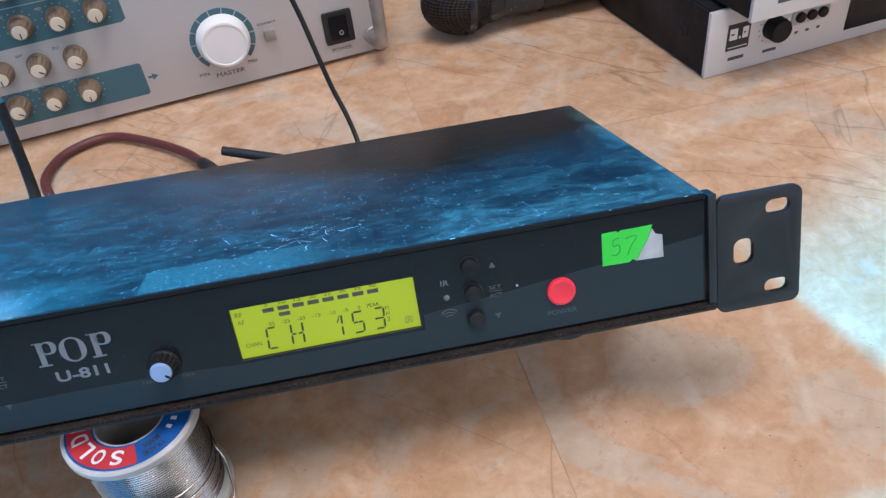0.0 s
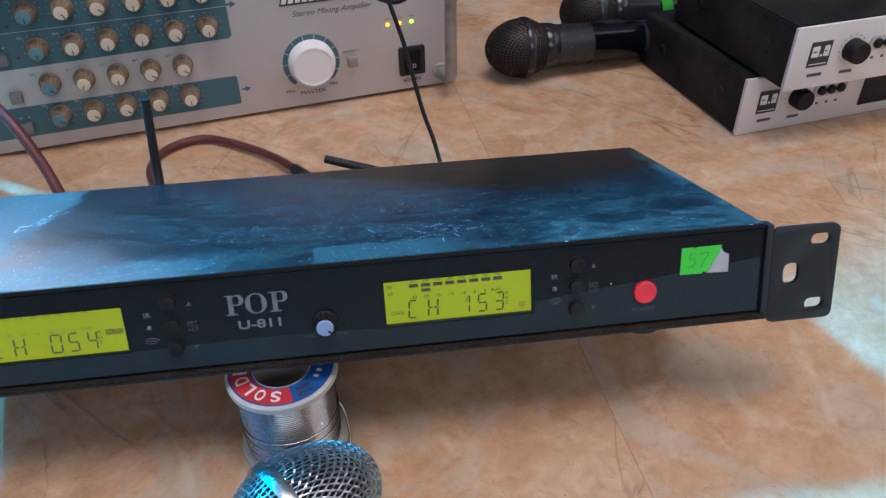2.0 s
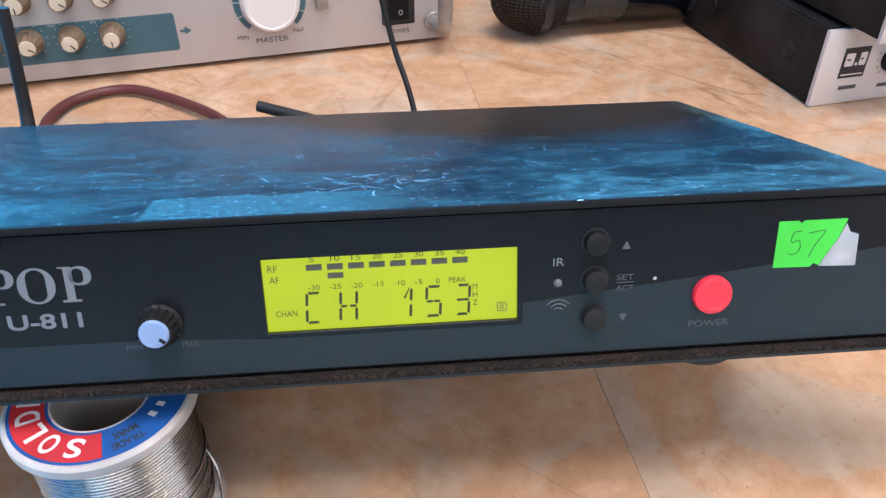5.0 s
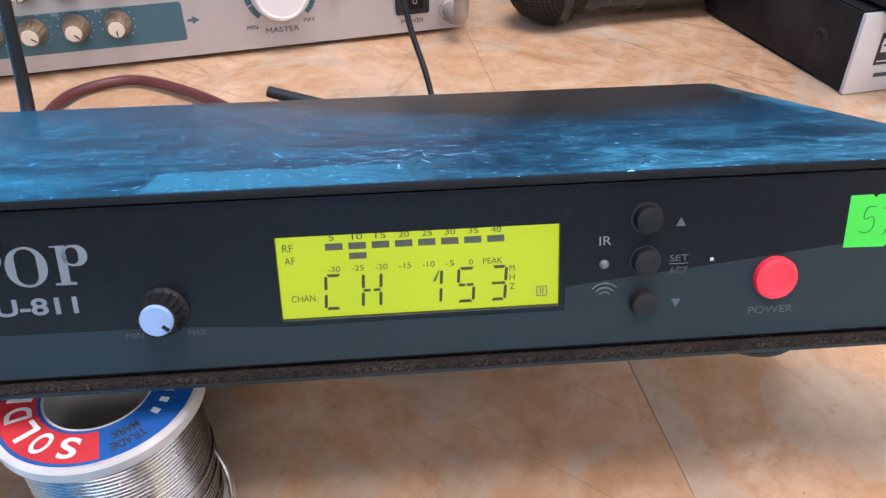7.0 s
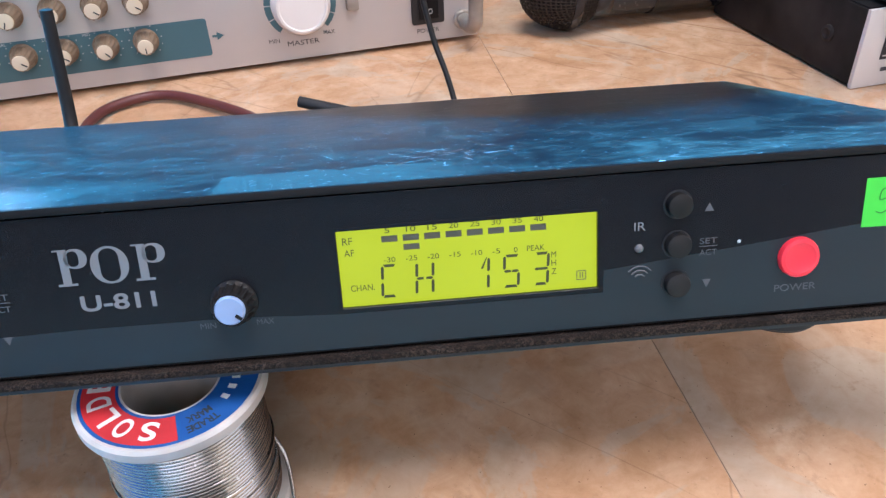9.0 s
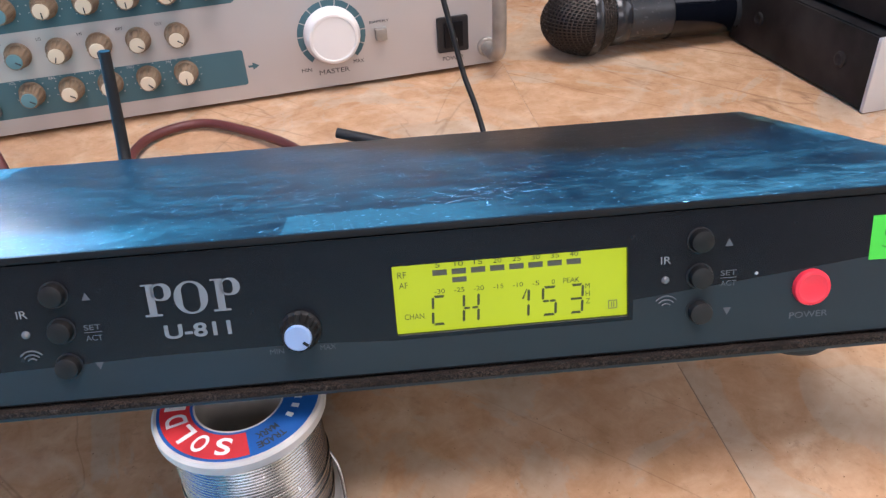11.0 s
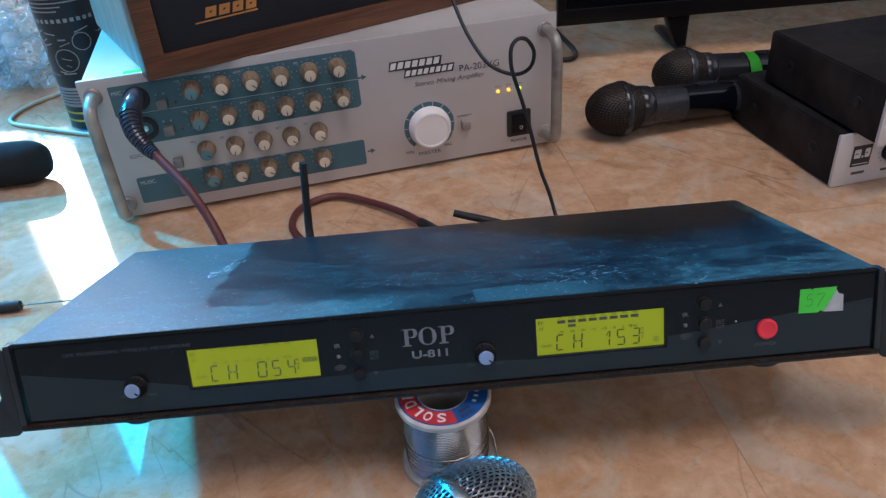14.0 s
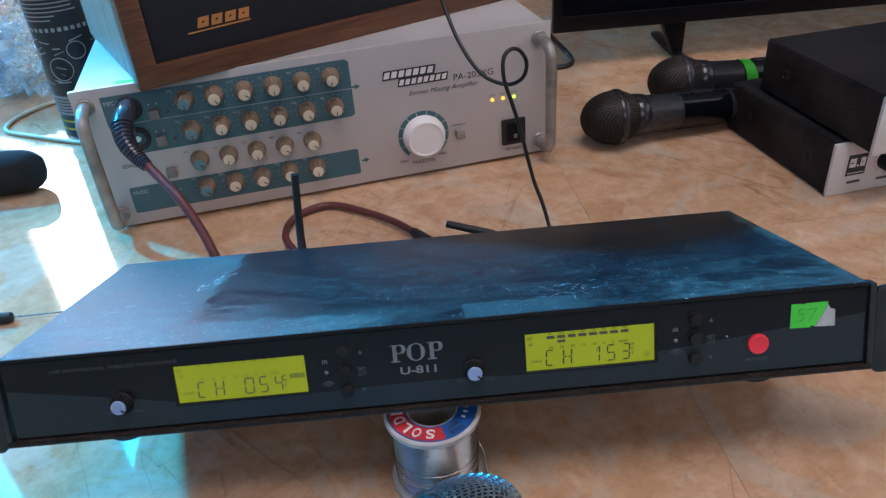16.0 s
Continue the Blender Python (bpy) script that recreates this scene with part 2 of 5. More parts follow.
M = {
    "tile": marble_tile(),
    "grout": plain("grout", (0.44, 0.30, 0.20), 0.9),
    "dark_wall": plain("dark_brown_wall", (0.045, 0.036, 0.03), 0.8, wear=0.15, scale=8),
    "wall": plain("painted_wall", (0.30, 0.26, 0.22), 0.75, wear=0.1, scale=8),
    "brown_wall": plain("warm_brown_wall", (0.13, 0.085, 0.06), 0.75, wear=0.12, scale=8),
    "ceiling": plain("ceiling_paint", (0.55, 0.53, 0.50), 0.8, scale=8),
    "sheet": tinted_sheet(),
    "daylight": glow("daylight_outside", (0.92, 0.98, 1.0), 26.0),
    "sky_blue": glow("cyan_sky_outside", (0.0, 0.50, 1.0), 15.0),
    "lid": dusty_cyan_lit(),
    "chassis": plain("black_steel", (0.014, 0.015, 0.018), 0.42, wear=0.3, bump=0.1),
    "edge_black": plain("matt_black_edge", (0.006, 0.006, 0.007), 0.55, wear=0.3, scale=200, Specular_IOR_Level=0.22),
    "lip": None,
    "acrylic": plain("gloss_black_acrylic", (0.0075, 0.0085, 0.0115), 0.24, wear=0.1, bump=0.0, Specular_IOR_Level=0.40),
    # paler acrylic tone for the reflection painted on the receiver's panel
    "panel_sheen": plain("painted_panel_reflection", (0.0155, 0.0225, 0.0285), 0.34, wear=0.12, bump=0.0, Specular_IOR_Level=0.44),
    "rubber": plain("black_rubber", (0.012, 0.012, 0.013), 0.6, bump=0.15),
    "button": plain("black_button_plastic", (0.011, 0.0105, 0.0105), 0.5, wear=0.4, scale=300, Specular_IOR_Level=0.25),
    "print_grey": plain("grey_print", (0.17, 0.18, 0.195), 0.6, bump=0),
    "print_dim": plain("dim_grey_print", (0.075, 0.08, 0.09), 0.6, bump=0),
    "print_faint": plain("faint_grey_print", (0.045, 0.049, 0.057), 0.6, bump=0),
    "lcd": None,
    "lcd_ink": plain("display_ink", (0.034, 0.040, 0.014), 0.5, bump=0),
    "lcd_bar": plain("display_bar_ink", (0.075, 0.076, 0.052), 0.5, bump=0),
    "lcd_faint": plain("display_faint_ink", (0.13, 0.15, 0.02), 0.5, bump=0),
    "power_red": plain("red_button_plastic", (0.75, 0.028, 0.05), 0.4, bump=0.03),
    "smear": plain("pale_paint_smear", (0.46, 0.52, 0.50), 0.8, wear=0.35, scale=400, bump=0.3),
    "amp_print": plain("pale_panel_print", (0.45, 0.46, 0.46), 0.6, bump=0),
    "boot": plain("moulded_plug_rubber", (0.034, 0.034, 0.046), 0.20),
    "knob_blue": plain("pale_blue_cap", (0.24, 0.33, 0.52), 0.5, wear=0.15, scale=300),
    "green_paper": plain("green_paper", (0.06, 0.62, 0.05), 0.6, scale=200),
    "torn_paper": plain("torn_white_paper", (0.36, 0.36, 0.37), 0.8, wear=0.4, scale=400, bump=0.4),
    "pen": plain("green_pen_ink", (0.02, 0.16, 0.03), 0.6, bump=0),
    "white_plastic": plain("white_spool_plastic", (0.50, 0.47, 0.43), 0.5, wear=0.3, scale=260),
    "red_label": plain("red_label_paper", (0.56, 0.028, 0.034), 0.5, wear=0.2, scale=200),
    "blue_label": plain("blue_label_paper", (0.008, 0.085, 0.30), 0.5, wear=0.25, scale=200),
    "white_print": plain("white_print", (0.75, 0.73, 0.70), 0.55, bump=0),
    "dark_print": plain("dark_print", (0.03, 0.03, 0.035), 0.55, bump=0),
    "solder": plain("tin_solder_wire", (0.50, 0.475, 0.45), 0.24, 1.0, wear=0.15, scale=60, bump=0),
    "steel": plain("bright_steel", (0.62, 0.62, 0.62), 0.24, 1.0),
    "wire_mesh": plain("steel_wire_mesh", (0.40, 0.41, 0.42), 0.32, 1.0, wear=0.2),
    "foam": plain("black_foam", (0.010, 0.010, 0.011), 0.95, scale=300, bump=0.6),
    "silver": plain("silver_grey_panel", (0.49, 0.465, 0.45), 0.42, 0.2, wear=0.07, scale=60),
    "silver_lid": plain("silver_grey_lid", (0.44, 0.42, 0.40), 0.5, 0.1, wear=0.2, scale=40),
    "teal": plain("teal_strip_print", (0.055, 0.13, 0.155), 0.5, wear=0.08),
    "beige": plain("beige_knob_plastic", (0.21, 0.145, 0.092), 0.5),
    "cream": plain("cream_knob_cap", (0.62, 0.53, 0.40), 0.45),
    "teal_cap": plain("teal_knob_cap", (0.10, 0.21, 0.24), 0.45),
    "white_knob": plain("white_knob_plastic", (0.78, 0.75, 0.72), 0.45),
    "handle": plain("grey_handle_paint", (0.30, 0.27, 0.235), 0.4, 0.3, wear=0.45, scale=220),
    "push": plain("grey_push_button", (0.17, 0.165, 0.16), 0.5),
    "wood": wood("walnut_veneer", (0.085, 0.032, 0.015), (0.175, 0.072, 0.034)),
    "side": wood("pale_worn_veneer", (0.30, 0.21, 0.14), (0.52, 0.43, 0.34), 0.5, (8, 8, 0.6)),
    "cloth": plain("black_speaker_cloth", (0.008, 0.009, 0.014), 0.8, scale=300, bump=0.5),
    "gold": plain("copper_gold_badge", (0.62, 0.27, 0.085), 0.35, 0.4),
    "box_black": plain("black_crackle_paint", (0.021, 0.0175, 0.016), 0.66, wear=0.8, scale=160, bump=0.5, Specular_IOR_Level=0.22),
    "box_lid": None,
    "box_silver": plain("brushed_silver_front", (0.70, 0.68, 0.66), 0.45, 0.2, wear=0.05),
    "mic_body": plain("dark_grey_mic_body", (0.018, 0.019, 0.022), 0.2, wear=0.1),
    "mic_band": plain("grey_mic_band", (0.038, 0.041, 0.046), 0.25, 0.3),
    "dark_mesh": plain("black_wire_mesh", (0.052, 0.042, 0.036), 0.42, 0.6, wear=0.4),
    "teal_body": plain("teal_mic_body", (0.02, 0.36, 0.42), 0.35, 0.3),
    "gloss_black": plain("black_tv_bezel", (0.005, 0.005, 0.0065), 0.35, Specular_IOR_Level=0.2),
    "screen": plain("tv_screen_glass", (0.003, 0.004, 0.007), 0.15, bump=0, Specular_IOR_Level=0.3),
    "screen_blue": glow("lit_screen_caption", (0.16, 0.20, 0.85), 0.4),
    "cable_red": plain("brown_red_cable", (0.115, 0.030, 0.028), 0.45, scale=200),
    "cable_black": plain("black_cable", (0.010, 0.010, 0.010), 0.45, scale=200),
    "cable_white": plain("pale_green_cable", (0.46, 0.55, 0.44), 0.5),
    "can": plain("black_printed_tin", (0.022, 0.023, 0.030), 0.35, 0.2, wear=0.3),
    "can_print": plain("grey_tin_print", (0.30, 0.31, 0.33), 0.45, bump=0),
    "can_yellow": plain("yellow_tin_print", (0.60, 0.47, 0.05), 0.45, bump=0),
    "led_amber": glow("amber_led", (1.0, 0.45, 0.04), 1.3),
    "led_green": glow("green_led", (0.45, 1.0, 0.06), 1.5),
    "led_clear": plain("clear_led", (0.12, 0.12, 0.125), 0.2, bump=0),
    "led_red": plain("unlit_red_led", (0.22, 0.02, 0.03), 0.3, bump=0),
}


def display():
    """Back-lit yellow-green display: the lamp inside shines a little stronger at one end."""
    n = Nodes("lit_display")
    shade = n.noise(18, 2, stretch=(1, 0.3, 1))
    colour = n.mix(n.ramp(shade, (0.3, 0.0), (0.7, 1.0)), (0.265, 0.325, 0.004), (0.31, 0.38, 0.010))
    return n.set(Base_Color=(0.05, 0.06, 0.004), Emission_Color=colour, Emission_Strength=0.49, Roughness=0.35)


def dusty_lid():
    n = Nodes("dusty_box_lid")
    film = n.noise(14, 6, 0.7, 0.8)
    base = n.mix(n.ramp(film, (0.35, 0.0), (0.68, 0.75)), (0.006, 0.006, 0.007), (0.034, 0.031, 0.030))
    n.bump(n.noise(300, 3), 0.2, 0.0003)
    return n.set(Base_Color=base, Roughness=0.75, Specular_IOR_Level=0.16)


def plastic_film():
    """Thin clear film: most light goes straight through, the rest glints on the creases."""
    n = Nodes("crumpled_clear_film")
    n.bump(n.noise(40, 3, 0.5, 2.5), 0.4, 0.006)
    n.set(Base_Color=(0.62, 0.86, 0.98), Roughness=0.12)
    clear = n.put("BsdfTransparent", Color=(0.93, 0.98, 1.0, 1))
    share = n.ramp(n.noise(24, 4, 0.6, 1.0), (0.38, 0.07), (0.68, 0.42))
    both = n.put("MixShader", Fac=share)
    n.tree.links.new(clear.outputs[0], both.inputs[1])
    n.tree.links.new(n.bsdf.outputs[0], both.inputs[2])
    n.tree.links.new(both.outputs[0], n.tree.nodes["Material Output"].inputs["Surface"])
    return n.mat


def gritty_lip():
    n = Nodes("gritty_black_lip")
    grit = n.noise(1500, 4, 0.8)
    dust = n.noise(160, 5, 0.7, 0.5)
    base = n.mix(n.math("MULTIPLY", n.ramp(grit, (0.45, 0.0), (0.62, 1.0)), n.ramp(dust, (0.35, 0.2), (0.65, 1.0))), (0.009, 0.0068, 0.006), (0.085, 0.060, 0.046))
    n.bump(grit, 0.6, 0.0008)
    return n.set(Base_Color=base, Roughness=0.85, Specular_IOR_Level=0.15)


M["lip"] = gritty_lip()
M["lcd"], M["box_lid"], M["film"] = display(), dusty_lid(), plastic_film()

# ---- building blocks ----
def islands(mesh):
    """Splits a word into one mesh a letter."""
    n = len(mesh.vertices)
    root = list(range(n))

    def find(i):
        while root[i] != i:
            root[i] = root[root[i]]
            i = root[i]
        return i
    for e in mesh.edges:
        a, b = find(e.vertices[0]), find(e.vertices[1])
        root[a] = b
    groups = {}
    for p in mesh.polygons:
        groups.setdefault(find(p.vertices[0]), []).append(tuple(p.vertices))
    out = []
    for faces in groups.values():
        used = sorted({v for f in faces for v in f})
        place = {v: i for i, v in enumerate(used)}
        piece = bpy.data.meshes.new("letter")
        piece.from_pydata([tuple(mesh.vertices[v].co) for v in used], [], [[place[v] for v in f] for f in faces])
        out.append(piece)
    return out


def part(name, bm, material, parent=None, label="", smooth=True):
    """Links a bmesh (or a mesh) as one object under a thing or a part."""
    if name == "letter" and isinstance(bm, bpy.types.Mesh):
        pieces = islands(bm)
        if len(pieces) > 1:
            return [part(name, p, material, parent, label, smooth) for p in pieces]
    if isinstance(bm, bmesh.types.BMesh):
        data = bpy.data.meshes.new(name)
        bm.normal_update()
        bm.to_mesh(data)
        bm.free()
    else:
        data = bm
    data.materials.clear()
    data.materials.append(material)
    if smooth:
        data.shade_smooth()
        areas = [p.area for p in data.polygons]
        flat = max(areas) > 0.12 * sum(areas)          # flat-sided things keep true flat faces
        data.set_sharp_from_angle(angle=radians(18 if flat else 38))
    ob = new(name, data)
    if parent is not None:
        ob.parent = parent
    if label:
        ob["label"] = label
    return ob


def thing(name, m, label, category, group="", kind=""):
    ob = new(name)
    ob.empty_display_size = 0.02
    ob.matrix_world = m
    return tagged(ob, label, category, group, kind)


def bevelled(bm, width, segments=2):
    if width > 0:
        bmesh.ops.bevel(bm, geom=bm.edges[:], offset=width, segments=segments, affect="EDGES", profile=0.6)
    return bm


def block(x0, x1, y0, y1, z0, z1, bevel=0.0, m=None):
    bm = bmesh.new()
    bmesh.ops.create_cube(bm, size=1.0)
    for v in bm.verts:
        v.co = Vector(((x0 + x1) / 2 + v.co.x * (x1 - x0), (y0 + y1) / 2 + v.co.y * (y1 - y0), (z0 + z1) / 2 + v.co.z * (z1 - z0)))
    bevelled(bm, bevel)
    if m is not None:
        bm.transform(m)
    return bm


def lathe(profile, segments=32, m=None, flute=None):
    """A turned body about z from (radius, height) pairs; flute(angle, radius, height) may change the radius."""
    bm = bmesh.new()
    rings = []
    for r, z in profile:
        if r < 1e-6:
            rings.append([bm.verts.new((0, 0, z))])
            continue
        ring = []
        for i in range(segments):
            a = 2 * math.pi * i / segments
            q = flute(a, r, z) if flute else r
            ring.append(bm.verts.new((q * math.cos(a), q * math.sin(a), z)))
        rings.append(ring)
    for a, b in zip(rings, rings[1:]):
        for i in range(segments):
            j = (i + 1) % segments
            if len(a) == 1 and len(b) > 1:
                bm.faces.new((a[0], b[j], b[i]))
            elif len(b) == 1 and len(a) > 1:
                bm.faces.new((a[i], a[j], b[0]))
            elif len(a) > 1:
                bm.faces.new((a[i], a[j], b[j], b[i]))
    bmesh.ops.recalc_face_normals(bm, faces=bm.faces[:])
    if m is not None:
        bm.transform(m)
    return bm


def smooth_line(points, steps=10):
    """Catmull-Rom line through the points."""
    p = [Vector(q) for q in points]
    p = [p[0] * 2 - p[1]] + p + [p[-1] * 2 - p[-2]]
    out = []
    for a, b, c, d in zip(p, p[1:], p[2:], p[3:]):
        for i in range(steps):
            t = i / steps
            out.append(0.5 * (2 * b + (c - a) * t + (2 * a - 5 * b + 4 * c - d) * t * t + (3 * b - a - 3 * c + d) * t ** 3))
    out.append(p[-2])
    return out


def tube(line, radius, sides=10, closed=False):
    """A round tube along a line of points; radius may be a function of the share of the way."""
    bm = bmesh.new()
    n = len(line)
    side = None
    loops = []
    for i, p in enumerate(line):
        a = line[(i + 1) % n] if closed or i < n - 1 else p
        b = line[i - 1] if closed or i > 0 else p
        way = (Vector(a) - Vector(b)).normalized()
        if side is None:
            side = way.orthogonal().normalized()
        side = (side - way * side.dot(way)).normalized()
        up = way.cross(side)
        r = radius(i / max(1, n - 1)) if callable(radius) else radius
        loops.append([bm.verts.new(Vector(p) + r * (math.cos(2 * math.pi * k / sides) * side + math.sin(2 * math.pi * k / sides) * up)) for k in range(sides)])
    for i in range(n if closed else n - 1):
        a, b = loops[i], loops[(i + 1) % n]
        for k in range(sides):
            bm.faces.new((a[k], a[(k + 1) % sides], b[(k + 1) % sides], b[k]))
    if not closed:
        bm.faces.new(loops[0][::-1])
        bm.faces.new(loops[-1])
    bmesh.ops.recalc_face_normals(bm, faces=bm.faces[:])
    return bm


def curve_mesh(data):
    ob = bpy.data.objects.new("shape", data)
    scene.collection.objects.link(ob)
    dg = bpy.context.evaluated_depsgraph_get()
    dg.update()
    mesh = bpy.data.meshes.new_from_object(ob.evaluated_get(dg))
    bpy.data.objects.remove(ob)
    return mesh


def slot(cx, cz, w, h, corner, steps=6):
    """Outline of a rectangle with round corners."""
    out = []
    for sx, sz, a0 in ((1, 1, 0), (-1, 1, 90), (-1, -1, 180), (1, -1, 270)):
        for i in range(steps + 1):
            a = radians(a0 + 90 * i / steps)
            out.append((cx + sx * (w / 2 - corner) + corner * math.cos(a), cz + sz * (h / 2 - corner) + corner * math.sin(a)))
    return out


def plate(outlines, thick, bevel=0.0, m=None):
    """A flat plate of the first outline with the others as holes, thick along its normal, from local x, y."""
    c = bpy.data.curves.new("plate", "CURVE")
    c.dimensions, c.fill_mode, c.extrude = "2D", "BOTH", thick / 2 - bevel
    c.bevel_depth, c.bevel_resolution = bevel, 1
    for line in outlines:
        s = c.splines.new("POLY")
        s.points.add(len(line) - 1)
        for q, (x, y) in zip(s.points, line):
            q.co = (x, y, 0, 1)
        s.use_cyclic_u = True
    mesh = curve_mesh(c)
    bm = bmesh.new()
    bm.from_mesh(mesh)
    bmesh.ops.remove_doubles(bm, verts=bm.verts[:], dist=1e-6)
    bm.to_mesh(mesh)
    bm.free()
    if m is not None:
        mesh.transform(m)
    return mesh


UPRIGHT = Matrix(((1, 0, 0, 0), (0, 0, -1, 0), (0, 1, 0, 0), (0, 0, 0, 1)))   # a flat shape stood up to face -y


def lettering(text, x0, x1, z0, z1, y, m=None, slant=0.0, thick=0.00008, bold=0.0):
    """The words fitted into a box on a front that faces -y."""
    c = bpy.data.curves.new("words", "FONT")
    c.body, c.extrude, c.shear, c.offset = text, 0.02, slant, bold
    mesh = curve_mesh(c)
    co = np.array([v.co for v in mesh.vertices])
    lo, hi = co.min(0), co.max(0)
    for v in mesh.vertices:
        px = x0 + (v.co.x - lo[0]) / max(1e-6, hi[0] - lo[0]) * (x1 - x0)
        pz = z0 + (v.co.y - lo[1]) / max(1e-6, hi[1] - lo[1]) * (z1 - z0)
        v.co = (px, y - (v.co.z + 0.02) / 0.04 * thick, pz)
    if m is not None:
        mesh.transform(m)
    return mesh


def joined(bms):
    """Several bmeshes of one piece in one."""
    out = bmesh.new()
    for b in bms:
        tmp = bpy.data.meshes.new("tmp")
        if isinstance(b, bmesh.types.BMesh):
            b.to_mesh(tmp)
            b.free()
        else:
            tmp = b
        out.from_mesh(tmp)
        bpy.data.meshes.remove(tmp)
    return out


def facing(x, y, z):
    """Pose that turns a body built along z to stick out towards -y at a place on a front."""
    return pose(x, y, z, 90, 0, 0)

# ---- the room ----
TILE, TURN = 0.60, 3.7
CORNER = pose(0.1365, 0.240, 0, 0, 0, TURN)      # where four tiles meet
X0, X1, Y0, Y1, TOP = -1.80, 2.1, -3.1, 1.62, 2.65

floor = tagged(part("floor", block(X0 - 0.2, X1 + 0.2, Y0 - 0.2, Y1 + 0.2, -0.12, -0.0004), M["grout"]), "grouted bed of the polished marble tile floor", "floor", kind="structure")


def walls():
    def wall(name, pieces, mat="wall", label="plain dull beige painted wall"):
        tagged(part(name, joined([block(*p) for p in pieces]), M[mat]), label, "wall", kind="structure")
    # the far wall is a thin partition with two upright windows, glazed cyan above; the unseen front and side walls have
    # a wide opening each, added for the fill lamps
    wx0, wx1, wz0, wz1, wm, cx = -1.130, -0.920, 0.42, 2.15, 1.20, -1.530
    yn = Y1 + 0.03
    wall("wall_north", [(cx, wx0, Y1, yn, 0, TOP), (wx1, X1, Y1, yn, 0, TOP), (wx0, wx1, Y1, yn, 0, wz0), (wx0, wx1, Y1, yn, wz1, TOP), (X0, cx, Y1, yn, 0, wm), (X0, cx, Y1, yn, 2.3, TOP)], "brown_wall", "plain warm brown painted wall")
    # unseen wall, kept dark for the dark reflection in the receiver's panel
    wall("wall_south", [(X0, -1.3, Y0 - 0.15, Y0, 0, TOP), (1.7, X1, Y0 - 0.15, Y0, 0, TOP), (-1.3, 1.7, Y0 - 0.15, Y0, 0, 1.4), (-1.3, 1.7, Y0 - 0.15, Y0, 2.5, TOP)], "dark_wall", "plain dark brown wall out of view")
    ya, yb, za, zb = -2.30, 1.60, 0.70, 2.50       # opening filled with cyan sheet
    wall("wall_west", [(X0 - 0.12, X0, Y0, ya, 0, TOP), (X0 - 0.12, X0, yb, Y1, 0, TOP), (X0 - 0.12, X0, ya, yb, 0, za), (X0 - 0.12, X0, ya, yb, zb, TOP)])
    wall("wall_east", [(X1, X1 + 0.15, Y0, -1.3, 0, TOP), (X1, X1 + 0.15, 0.7, Y1, 0, TOP), (X1, X1 + 0.15, -1.3, 0.7, 0, 0.9), (X1, X1 + 0.15, -1.3, 0.7, 2.2, TOP)])
    tagged(part("backdrop", block(-1.45, -0.6, Y1 + 0.06, Y1 + 0.07, 0.1, wm), M["daylight"]), "bright hazy daylight outside the narrow window", "sky", kind="structure")
    tagged(part("backdrop_high", block(-1.84, -0.6, Y1 + 0.06, Y1 + 0.07, wm, 2.6), M["sky_blue"]), "deep cyan light outside the upper window glass", "sky", kind="structure")
    # the ceiling is unseen; its opening overhead is added for a fill lamp
    tagged(part("ceiling", joined([block(X0, X1, Y0, -0.95, TOP, TOP + 0.1), block(X0, X1, 0.25, Y1, TOP, TOP + 0.1), block(X0, -0.5, -0.95, 0.25, TOP, TOP + 0.1), block(1.1, X1, -0.95, 0.25, TOP, TOP + 0.1)]), M["ceiling"]), "dull white painted ceiling out of view, open for a fill lamp", "ceiling", kind="structure")
    # corrugated clear sheet in the opening of the west wall
    bm = bmesh.new()
    n = 240
    rows = []
    for i in range(n + 1):
        y = ya - 0.05 + (yb - ya + 0.1) * i / n
        x = X0 - 0.135 + 0.010 * math.sin(i * math.pi / 3)
        rows.append((bm.verts.new((x, y, za - 0.05)), bm.verts.new((x, y, zb + 0.05))))
    for a, b in zip(rows, rows[1:]):
        bm.faces.new((a[0], b[0], b[1], a[1]))
    tagged(part("window_1", bm, M["sheet"]), "corrugated clear cyan plastic sheet closing a wall opening", "window", kind="structure")


walls()

# ---- the rack receiver: its own axes have the middle of the front at 0, y going back, z up the front ----
LEAN_BACK = 17.9
FRONT = pose(0, 0.0285, 0.0822, -LEAN_BACK, 0, 0)
MM = 0.001


def knob(parent, x, z, turn):
    """Small fluted black knob with a pale blue cap and a notch."""
    body = part("knob", lathe([(0, 0), (5.5 * MM, 0), (5.6 * MM, 0.8 * MM), (5.2 * MM, 1.3 * MM), (4.6 * MM, 5.0 * MM), (4.1 * MM, 5.7 * MM), (0, 5.7 * MM)], 72,
                facing(x, 0, z), lambda a, r, h: r - (0.5 * MM if 1.0 * MM < h < 5.5 * MM and math.cos(a * 18) < 0 else 0)), M["button"], parent)
    part("cap", lathe([(0, 5.7 * MM), (3.65 * MM, 5.7 * MM), (3.55 * MM, 6.2 * MM), (3.2 * MM, 6.5 * MM), (0, 6.55 * MM)], 40, facing(x, 0, z)), M["knob_blue"], body, "pale blue knob cap")
    mark = block(-0.40 * MM, 0.40 * MM, -6.7 * MM, -6.3 * MM, 1.7 * MM, 3.4 * MM, 0.0, pose(x, 0, z, 0, turn, 0))
    part("pointer", mark, M["button"], body, "dark pointer notch")


SEGMENTS = {"C": "adef", "H": "bcefg", "1": "bc", "5": "acdfg", "3": "abcdg", "0": "abcdef", "4": "bcfg"}


